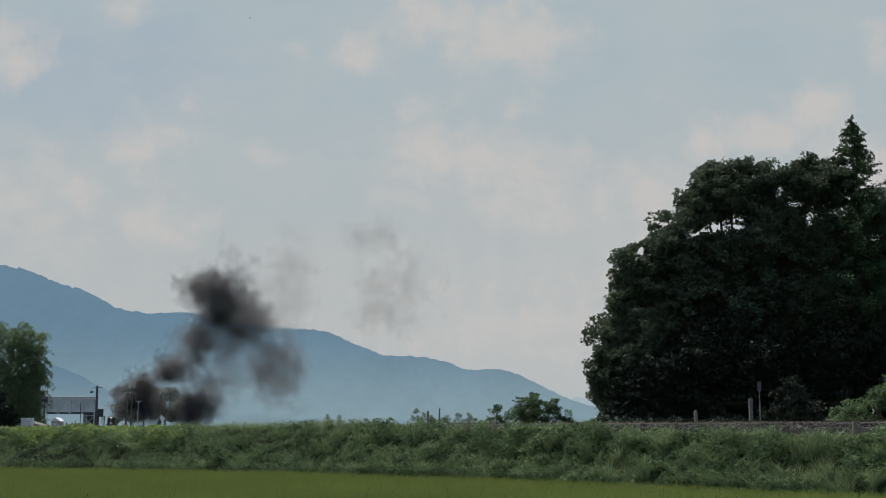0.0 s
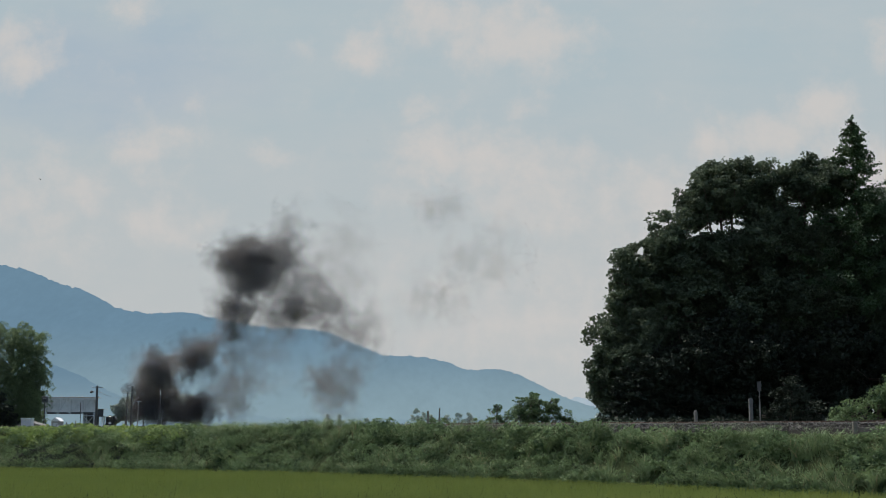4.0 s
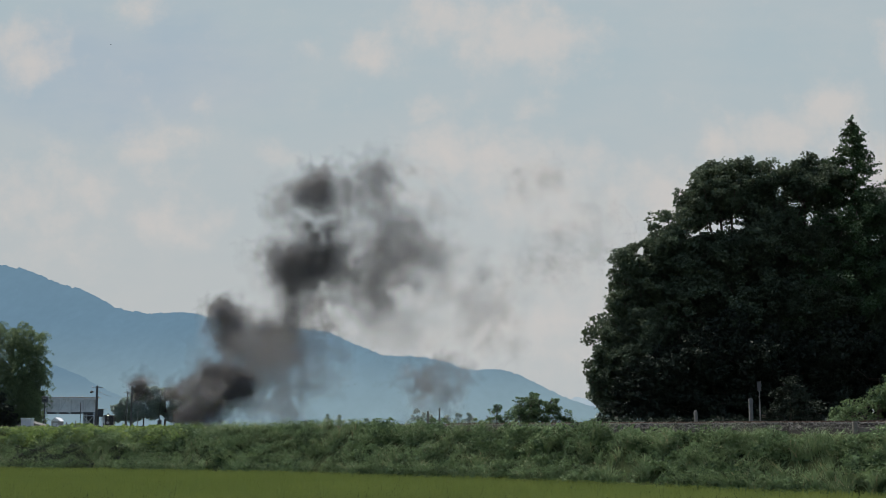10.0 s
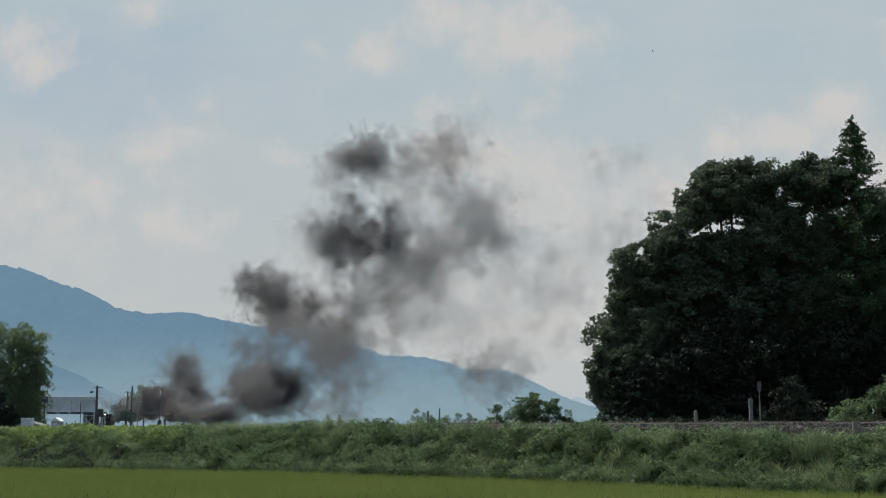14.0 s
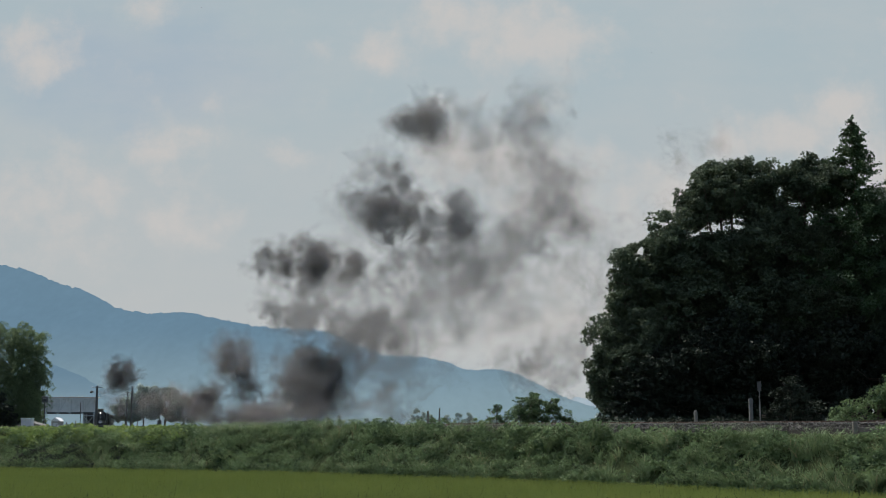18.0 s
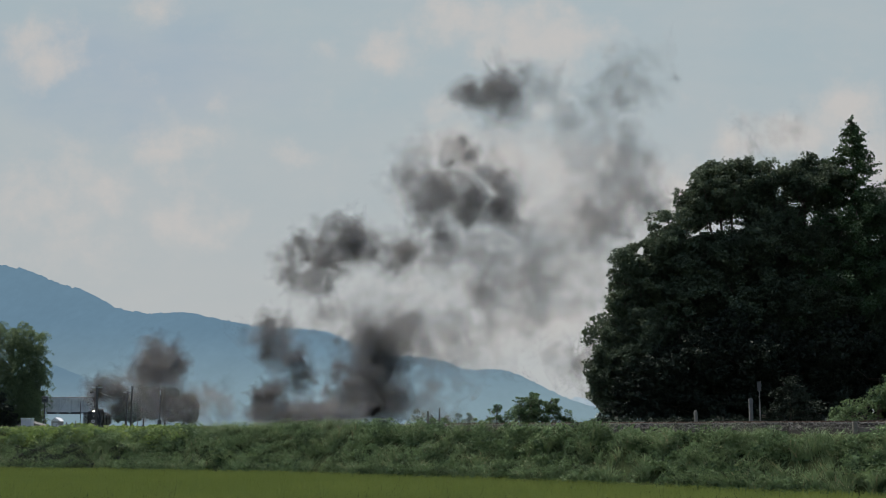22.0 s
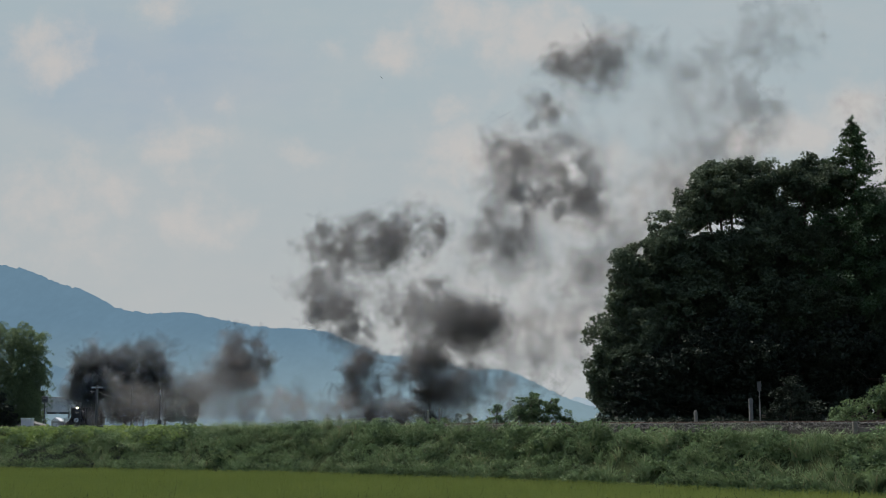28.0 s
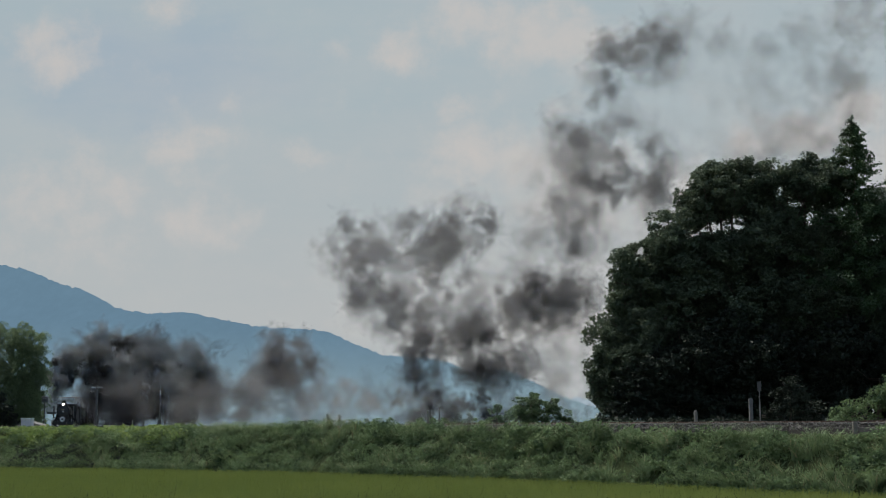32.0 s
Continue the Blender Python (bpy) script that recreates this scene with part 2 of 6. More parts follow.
def sweep(name, section, material):
    """A closed section (across, up) drawn along the railway line."""
    verts, faces = [], []
    n = len(section)
    for i, p in enumerate(LINE):
        d = (LINE[min(i + 1, len(LINE) - 1)] - LINE[max(i - 1, 0)]).normalized()
        nrm = Vector((d.y, -d.x))
        z = rail_z(p.y)
        for s, u in section:
            verts.append((p.x + nrm.x * s, p.y + nrm.y * s, z + u))
    for i in range(len(LINE) - 1):
        for k in range(n):
            a, b = i * n + k, i * n + (k + 1) % n
            faces.append((a, b, b + n, a + n))
    return mesh_of(name, verts, faces, material)


def build_track():
    bed = new("ballast_bed", sweep("ballast_bed", [(-2.9, -0.75), (-1.7, 0.02), (1.7, 0.02), (2.9, -0.75)], M_BED))
    tagged(bed, "grey-brown crushed stone ballast bed of the railway", "ballast", kind="structure")
    for side in (-1, 1):
        c = side * 0.56
        sec = [(c - 0.065, 0.03), (c - 0.065, 0.05), (c - 0.012, 0.07), (c - 0.012, 0.14), (c - 0.034, 0.15), (c - 0.034, 0.19),
               (c + 0.034, 0.19), (c + 0.034, 0.15), (c + 0.012, 0.14), (c + 0.012, 0.07), (c + 0.065, 0.05), (c + 0.065, 0.03)]
        rail = new("rail", sweep("rail", sec, M_RAIL))
        tagged(rail, "rusty brown steel rail on the ballast", "rail", "rails of the line")
    # sleepers along the stretch by the paddy
    me = bpy.data.meshes.new("sleeper")
    bm = boxed((-1.0, -0.11, -0.12), (1.0, 0.11, 0.035), 0.02)
    bm.to_mesh(me)
    bm.free()
    me.materials.append(M_TIE)
    root = empty("sleepers", pose(0, 0, 0), "row of weathered concrete sleepers half sunk in ballast", "sleepers", kind="structure")
    run, i = 0.0, 0
    for p, q in zip(LINE, LINE[1:]):
        seg = (q - p).length
        while run < seg:
            pos = p + (q - p) * (run / seg)
            if -12 < pos.x < 30:
                ob = new("sleeper", me)
                ob.parent = root
                d = (q - p).normalized()
                ob.matrix_basis = Matrix.Translation((pos.x, pos.y, rail_z(pos.y))) @ Matrix.Rotation(math.atan2(-d.x, d.y), 4, "Z")
            run += 0.66
        run -= seg
    # loose stones
    pts, nrm = [], []
    for p, q in zip(LINE, LINE[1:]):
        if p.y < 125 and q.x < 40:
            seg = (q - p).length
            d = (q - p).normalized()
            n = int(seg * 560)
            s = rng.uniform(-2.85, 2.2, n)
            t = rng.uniform(0, 1, n)
            z = np.where(np.abs(s) > 1.7, 0.02 - (np.abs(s) - 1.7) * 0.64, 0.02)
            pts.append(np.stack([p.x + (q.x - p.x) * t + d.y * -s * -1, p.y + (q.y - p.y) * t - d.x * s, rail_z(p.y) + z + rng.uniform(-0.02, 0.05, n)], 1))
    pts = np.concatenate(pts)
    n = len(pts)
    r = rng.uniform(0.04, 0.085, n)
    shape = np.array([(1, 0, 0), (0, 1, 0), (-1, 0, 0), (0, -1, 0), (0, 0, 1), (0, 0, -1)], float)
    v = pts[:, None] + shape[None] * r[:, None, None] * rng.uniform(0.55, 1.35, (n, 6, 1)) + rng.normal(0, 0.012, (n, 6, 3))
    f = np.array([(0, 1, 4), (1, 2, 4), (2, 3, 4), (3, 0, 4), (1, 0, 5), (2, 1, 5), (3, 2, 5), (0, 3, 5)])
    tris = (np.arange(n)[:, None, None] * 6 + f[None]).reshape(-1, 3)
    tagged(new("ballast_stones", quick_mesh("ballast_stones", v.reshape(-1, 3), None, tris, M_STONE)), "loose angular grey-brown track stones", "ballast", kind="stuff")


build_track()


# ---- sky sheet with drifting clouds, and the far range ----
def sky_material():
    k = Nodes("hazy_sky")
    co = k.n("TexCoord").outputs["Object"]
    warp = k.n("TexNoise", Vector=co, Scale=0.0035, Detail=6.0, Roughness=0.6).outputs["Color"]
    big = k.vec("SCALE", k.vec("SUBTRACT", warp, (0.5, 0.5, 0.5)), 230.0)
    p = k.vec("ADD", co, big)
    total = None

    def cloud(x, z, rx, rz, s):
        nonlocal total
        q = k.vec("MULTIPLY", k.vec("SUBTRACT", p, (x, 0, z)), (1 / rx, 0, 1 / rz))
        g = k.span(k.vec("LENGTH", q, out=1), 1.45, 0.1, 0.0, s, True)
        total = g if total is None else k.math("MAXIMUM", total, g)

    cloud(-1542, 1327, 160, 160, 0.9)
    cloud(-1134, 1499, 120, 75, 0.7)
    cloud(244, 1368, 294, 166, 1)
    cloud(-28, 1431, 253, 120, 0.8)
    cloud(-271, 1347, 160, 106, 0.7)
    cloud(-118, 1119, 101, 70, 0.8)
    cloud(263, 1125, 106, 48, 0.5)
    cloud(-626, 939, 147, 54, 0.6)
    cloud(-542, 1306, 79, 54, 0.5)
    cloud(-1064, 955, 187, 133, 0.75)
    cloud(-1456, 813, 348, 187, 0.7)
    cloud(-977, 713, 240, 112, 0.75)
    cloud(-910, 1119, 79, 48, 0.4)
    cloud(92, 935, 334, 147, 0.9)
    cloud(369, 813, 427, 201, 0.7)
    cloud(-97, 894, 106, 79, 0.8)
    cloud(-186, 773, 187, 106, 0.5)
    cloud(727, 834, 294, 133, 0.8)
    cloud(919, 972, 112, 85, 0.9)
    cloud(1130, 1017, 228, 112, 0.95)
    cloud(1324, 1109, 166, 128, 1)
    cloud(1504, 894, 294, 160, 0.9)
    cloud(1570, 1327, 85, 120, 0.7)
    cloud(227, 376, 803, 294, 0.55)
    cloud(602, 553, 534, 294, 0.5)
    cloud(-1426, 593, 375, 106, 0.45)
    body = k.noise(co, 0.0075, 8, 0.62)
    streak = k.noise(k.vec("MULTIPLY", co, (0.6, 1, 1.4)), 0.0026, 5, 0.6)
    veil = k.span(streak, 0.38, 0.68, 0.0, 0.5)
    puffy = k.span(k.math("ADD", total, k.span(body, 0.25, 0.75, -0.48, 0.48)), 0.05, 1.15, 0.0, 1.0, True)
    amount = k.math("ADD", k.math("MULTIPLY", puffy, 0.8), k.math("MULTIPLY", veil, 0.5), clamp=True)
    z = k.n("SeparateXYZ", Vector=co).outputs[2]
    base = k.mix(k.span(z, 250, 1500, 0, 1, True), (0.455, 0.485, 0.495), (0.385, 0.465, 0.505))
    deep = k.vec("MULTIPLY", k.vec("SUBTRACT", k.vec("ADD", co, k.vec("SCALE", big, 1.6)), (-1196, 0, 1264)), (1 / 620, 0, 1 / 250))
    base = k.mix(k.span(k.vec("LENGTH", deep, out=1), 1.3, 0.2, 0.0, 0.85, True), base, (0.35, 0.43, 0.505))
    col = k.mix(amount, base, (0.555, 0.535, 0.52))
    return k.done(k.n("Emission", Color=col, Strength=0.707).outputs[0])


def build_sky():
    xs, zs = np.linspace(-2300, 2300, 12), np.linspace(-150, 2100, 8)
    v = [(x, 0, z) for z in zs for x in xs]
    f = [(j * 12 + i, j * 12 + i + 1, (j + 1) * 12 + i + 1, (j + 1) * 12 + i) for j in range(7) for i in range(11)]
    ob = new("backdrop", mesh_of("backdrop", v, f, sky_material()))
    ob.location = (0, 4200, 0)
    return tagged(ob, "pale hazy summer sky with soft cream clouds drifting", "sky", kind="structure")


sky_sheet = build_sky()


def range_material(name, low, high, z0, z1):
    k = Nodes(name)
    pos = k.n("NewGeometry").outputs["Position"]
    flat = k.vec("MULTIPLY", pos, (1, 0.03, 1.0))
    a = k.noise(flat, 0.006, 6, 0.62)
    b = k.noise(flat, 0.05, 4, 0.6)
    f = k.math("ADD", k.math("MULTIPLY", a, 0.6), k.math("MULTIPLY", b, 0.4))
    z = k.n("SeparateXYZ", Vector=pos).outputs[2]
    # Haze is painted into the glow: paler at the foot, bluer above.
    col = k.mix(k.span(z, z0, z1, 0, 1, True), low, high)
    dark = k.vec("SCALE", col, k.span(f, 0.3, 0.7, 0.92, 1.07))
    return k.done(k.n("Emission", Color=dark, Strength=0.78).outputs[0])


def mountain_range(name, y, knots_x, knots_z, depth, material, label, rough=8.0):
    xs = np.linspace(knots_x[0], knots_x[-1], 900)
    ridge = np.interp(xs, knots_x, knots_z)
    kern = np.hanning(25)
    ridge = np.convolve(np.pad(ridge, 12, mode="edge"), kern / kern.sum(), "valid")
    ridge = ridge + np.array([rough * noise.fractal((x * 0.03, y * 0.01, 0), 0.9, 2.2, 5) for x in xs]) * 0.55 + np.array([rough * 0.42 * noise.noise((x * 0.09, y, 0)) + rough * 0.26 * noise.noise((x * 0.25, y, 3)) for x in xs])
    rows = 26
    v = []
    for j in range(rows):
        s = j / (rows - 1)
        for x, r in zip(xs, ridge):
            spur = noise.fractal((x * 0.006, s * 2.2, y), 0.8, 2.1, 4)
            z = r * (1 - s) ** 1.15 + spur * 22 * s * (1 - s) * 4 * min(r / 250, 1)
            v.append((x, y - depth * s, max(z, -3) if j < rows - 1 else -5))
    n = len(xs)
    back = len(v)
    v += [(x, y + depth * 0.4, -5) for x in xs]
    f = [(j * n + i, (j + 1) * n + i, (j + 1) * n + i + 1, j * n + i + 1) for j in range(rows - 1) for i in range(n - 1)]
    f += [(i, i + 1, back + i + 1, back + i) for i in range(n - 1)]
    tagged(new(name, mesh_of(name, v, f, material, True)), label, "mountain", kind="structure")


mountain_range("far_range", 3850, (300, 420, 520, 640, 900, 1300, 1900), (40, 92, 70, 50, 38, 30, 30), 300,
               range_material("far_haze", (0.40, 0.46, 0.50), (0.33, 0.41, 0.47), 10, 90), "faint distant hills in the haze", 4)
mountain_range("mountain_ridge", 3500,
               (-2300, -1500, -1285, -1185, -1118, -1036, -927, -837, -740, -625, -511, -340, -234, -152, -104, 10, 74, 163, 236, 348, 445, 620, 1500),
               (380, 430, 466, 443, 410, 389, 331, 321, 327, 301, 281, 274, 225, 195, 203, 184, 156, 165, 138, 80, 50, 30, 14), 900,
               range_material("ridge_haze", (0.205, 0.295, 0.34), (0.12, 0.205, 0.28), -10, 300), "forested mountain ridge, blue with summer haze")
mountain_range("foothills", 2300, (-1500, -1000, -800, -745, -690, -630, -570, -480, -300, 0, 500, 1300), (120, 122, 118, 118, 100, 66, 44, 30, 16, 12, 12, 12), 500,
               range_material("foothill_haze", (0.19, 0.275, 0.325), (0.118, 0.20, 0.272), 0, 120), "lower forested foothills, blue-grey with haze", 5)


# ---- vegetation ----
def build_rice():
    n = 260000
    x = rng.uniform(-36, 24, n)
    y = rng.uniform(40, 86, n)
    keep = y < foot(x) + 0.1
    x, y = x[keep], y[keep]
    n = len(x)
    p = np.stack([x, y, np.full(n, -0.36)], 1)
    h = rng.normal(0.36, 0.025, n) + 0.025 * np.sin(x * 0.8) * np.sin(y * 0.5)
    me = blade_mesh("rice_plants", p, h, rng.uniform(0.008, 0.02, n), rng.uniform(0.02, 0.10, n), M_RICE, 2)
    tagged(new("rice_plants", me), "even yellow-green young rice in the paddy", "rice", kind="stuff")


def slope_points(n, x0, x1, d0, d1):
    x = rng.uniform(x0, x1, n)
    y = foot(x) + rng.uniform(d0, d1, n)
    return np.stack([x, y, ground_z(x, y)], 1)


def tufts(n, d0, d1, per, spread, x0=-38, x1=26):
    c = slope_points(n, x0, x1, d0, d1)
    k = rng.integers(per // 2, per, n)
    i = np.repeat(np.arange(n), k)
    p = c[i] + np.stack([rng.normal(0, spread, len(i)), rng.normal(0, spread, len(i)), np.zeros(len(i))], 1)
    p[:, 2] = ground_z(p[:, 0], p[:, 1]) - 0.03
    return c, i, p


def crest(x):
    """How far up the slope, from its foot, the plants reach: the ballast stays bare by the paddy's end."""
    return np.interp(x, (-40, -24, -14, -6, -2, 2, 8, 30), (17.0, 14.0, 9.0, 6.6, 6.3, 6.0, 5.5, 5.0))


def mound_points(c, r, k, tall=1.0):
    d = unit(len(c) * k) * (rng.uniform(0.35, 1, len(c) * k) ** 0.5)[:, None]
    d[:, 2] = np.abs(d[:, 2]) * tall
    return np.repeat(c, k, 0) + d * np.repeat(r, k)[:, None]


def build_slope_plants():
    # long arching grass in tufts
    c, i, p = tufts(1250, 0.0, 6.6, 64, 0.13)
    keep = (p[:, 1] - foot(p[:, 0])) < crest(p[:, 0]) - 0.7
    i, p = i[keep], p[keep]
    size = rng.uniform(0.45, 1.35, len(c))[i]
    h = size * rng.uniform(0.6, 1.1, len(i))
    me = blade_mesh("long_grass", p, h, rng.uniform(0.02, 0.042, len(i)), h * rng.uniform(0.55, 1.35, len(i)), M_GRASS, 3)
    tagged(new("long_grass", me), "long arching pampas grass on the railway slope", "grass", kind="stuff")
    # shorter turf between the tufts
    p = slope_points(14000, -40, 26, 0.5, 9)
    p = p[(p[:, 1] - foot(p[:, 0])) < crest(p[:, 0])]
    n = len(p)
    h = rng.uniform(0.1, 0.32, n)
    me = blade_mesh("short_grass", p, h, rng.uniform(0.02, 0.045, n), h * rng.uniform(0.2, 0.8, n), M_GRASS, 2)
    tagged(new("short_grass", me), "short green grass on the railway slope", "grass", kind="stuff")
    # leafy weeds in mounds
    for name, material, count, x0, x1, d0, d1, leaf, label in (
            ("dark_weeds", M_WEED, 1250, -40, 26, -0.35, 5.8, 0.115, "dark leafy weeds in mounds on the railway slope"),
            ("light_weeds", M_BUSH, 850, -40, 26, -0.2, 6.2, 0.11, "light green mugwort and weeds on the railway slope"),
            ("foot_brush", M_SHADETONE, 260, -40, -21, 0.2, 3.0, 0.13, "dark brush along the foot of the slope"),
            ("vines", M_VINE, 1100, -44, -17, 4.0, 17, 0.19, "bright green kudzu vine over the crest of the slope")):
        c = slope_points(count, x0, x1, d0, d1)
        wave = np.sin(c[:, 0] * 0.8 + len(name)) + 0.7 * np.sin(c[:, 0] * 2.3 + c[:, 1] * 1.4)
        c = c[((c[:, 1] - foot(c[:, 0])) < crest(c[:, 0]) - 0.3) & ((wave > -0.4) | (name == "vines"))]
        r = 0.28 + 0.62 * rng.uniform(0, 1, len(c)) ** 1.4
        p = mound_points(c, r, 140, 1.05)
        me = leaf_mesh(name, p, rng.uniform(0.5, 1.25, len(p)) * leaf, material, 0.1, 0.45, 1.4)
        tagged(new(name, me), label, "weeds", kind="stuff")
    # seedlings and tall weeds that stand up along the crest
    x = np.concatenate([rng.uniform(-40, -4, 150), rng.uniform(-4, 24, 40)])
    y = foot(x) + crest(x) - rng.uniform(0.2, 1.2, len(x))
    c = np.stack([x, y, ground_z(x, y)], 1)
    h = rng.uniform(0.25, 0.75, len(x)) * np.where(x < -4, 1, 0.6)
    k = 50
    p = np.repeat(c, k, 0) + np.stack([rng.normal(0, 0.1, len(x) * k), rng.normal(0, 0.1, len(x) * k), np.repeat(h, k) * rng.uniform(0.1, 1.1, len(x) * k)], 1)
    me = leaf_mesh("crest_weeds", p, rng.uniform(0.05, 0.11, len(p)), M_BUSH, -0.1, 0.7, 1.8)
    tagged(new("crest_weeds", me), "upright leafy weeds along the crest by the track", "weeds", kind="stuff")


build_rice()
build_slope_plants()


def crown_points(lobes, clumps, per, clump_r, inner=0.33):
    """Leaf places in clumps over the lobes (x, y, z, r) of a crown."""
    out, centres = [], []
    for x, y, z, r in lobes:
        m = max(5, int(clumps * r * r / 7))
        d = unit(m)
        s = np.where(rng.uniform(0, 1, m) < inner, rng.uniform(0.2, 0.75, m), rng.uniform(0.78, 1.06, m))
        c = np.array([x, y, z]) + d * (r * s)[:, None] * np.array([1, 1, 0.92])
        centres.append(c)
        k = per
        q = unit(m * k) * (rng.uniform(0, 1, m * k) ** 0.4)[:, None] * np.array([1, 1, 0.7])
        cr = rng.uniform(0.6, 1.25, m) * clump_r
        out.append(np.repeat(c, k, 0) + q * np.repeat(cr, k)[:, None])
    return np.concatenate(out), np.concatenate(centres)


GAPS = ((17.6, 15.75, 1.3, 0.33), (18.9, 16.1, 1.1, 0.28), (20.6, 16.3, 0.9, 0.2), (16.9, 15.5, 0.7, 0.3), (19.8, 19.3, 0.35, 0.5), (23.3, 18.6, 0.4, 0.45),
        (24.6, 17.9, 0.6, 0.25), (21.9, 19.9, 0.3, 0.35), (28.0, 16.9, 0.5, 0.2), (13.6, 14.4, 0.3, 0.25))


def in_gap(x, z):
    """Where the sky shows through between the boughs."""
    out = np.zeros(len(x), bool)
    for gx, gz, rx, rz in GAPS:
        q = ((x - gx) / rx) ** 2 + ((z - gz) / rz) ** 2 + 0.5 * np.sin(x * 7 + z * 3) * np.sin(z * 9 - x * 2)
        out |= q < rng.uniform(0.6, 1.3, len(x))
    return out


def broad_tree(name, x, y, base, lobes, label, leaves=M_TREE, clumps=100, per=70, clump_r=0.5, leaf=0.135, trunk=0.35, category="tree", group="", droop=0.35):
    """Lobes are (dx, dy, z, r) round the foot."""
    root = empty(name, pose(x, y, base), label, category, group)
    rel = [(a, b, z - base, r) for a, b, z, r in lobes]
    boughs = list(rel)
    if trunk > 0.2:
        boughs = []
        for a, b, z, r in rel:
            boughs.append((a, b, z, r * 0.72))
            for d in unit(9):
                boughs.append((a + d[0] * r * 0.66, b + d[1] * r * 0.66, z + d[2] * r * 0.62, r * rng.uniform(0.3, 0.48)))
    pts, centres = crown_points(boughs, clumps, per, clump_r)
    if leaves is M_TREE:
        pts = pts[~in_gap(pts[:, 0] + x, pts[:, 2] + base)]
    crown = new("crown", leaf_mesh("crown", pts, rng.uniform(0.6, 1.3, len(pts)) * leaf, leaves, droop, 0.6))
    crown.parent = root
    bm = bmesh.new()
    top = max(r[2] for r in rel)
    knee = Vector((0.1, 0, top * 0.45))
    rod(bm, (0, 0, -0.4), (0.05, 0, top * 0.22), trunk * 1.25, trunk, 9)
    rod(bm, (0.05, 0, top * 0.22), knee, trunk, trunk * 0.75, 9)
    part("trunk", bm, M_BARK, root)
    for a, b, z, r in rel:
        bm = bmesh.new()
        s = Vector((0.05, 0, min(z * 0.6, top * 0.42)))
        e = Vector((a, b, z))
        mid = s.lerp(e, 0.5) + Vector((0, 0, 0.25 * r))
        rod(bm, s, mid, trunk * 0.45, trunk * 0.3, 6)
        rod(bm, mid, e, trunk * 0.3, trunk * 0.14, 6)
        for j in range(7):
            t = e + Vector(unit(1)[0]) * r * 0.85
            rod(bm, mid.lerp(e, 0.3 + 0.1 * j), t, trunk * 0.12, 0.02, 4)
        part("limb", bm, M_BARK, root)
    return root


def cedar(x, y, base, height, radius, label):
    root = empty("cedar_tree", pose(x, y, base), label, "tree")
    part("trunk", rodded((0, 0, -0.3), (0, 0, height), 0.32, 0.03, 9), M_BARK, root)
    pts = []
    for i in range(330):
        s = (i / 330) ** 0.75
        z = height * (0.32 + 0.68 * s)
        z = 0.75 * z + 0.25 * round(z / 0.8) * 0.8 + rng.normal(0, 0.2)
        reach = radius * (1 - s) ** 0.82 * rng.uniform(0.25, 1.1) + 0.1
        a = rng.uniform(0, 2 * math.pi)
        k = int(12 + 50 * reach)
        t = rng.uniform(0.15, 1, k) ** 0.7
        c = np.stack([np.cos(a) * reach * t, np.sin(a) * reach * t, z - 0.18 * reach * t + 0.25 * reach * t * t], 1)
        pts.append(c + rng.normal(0, 0.1 + 0.14 * (1 - s), c.shape) * np.array([1, 1, 0.6]))
    pts = np.concatenate(pts)
    crown = new("crown", leaf_mesh("crown", pts, rng.uniform(0.05, 0.12, len(pts)), M_CEDAR, -0.15, 0.9, 2.2))
    crown.parent = root
    return root


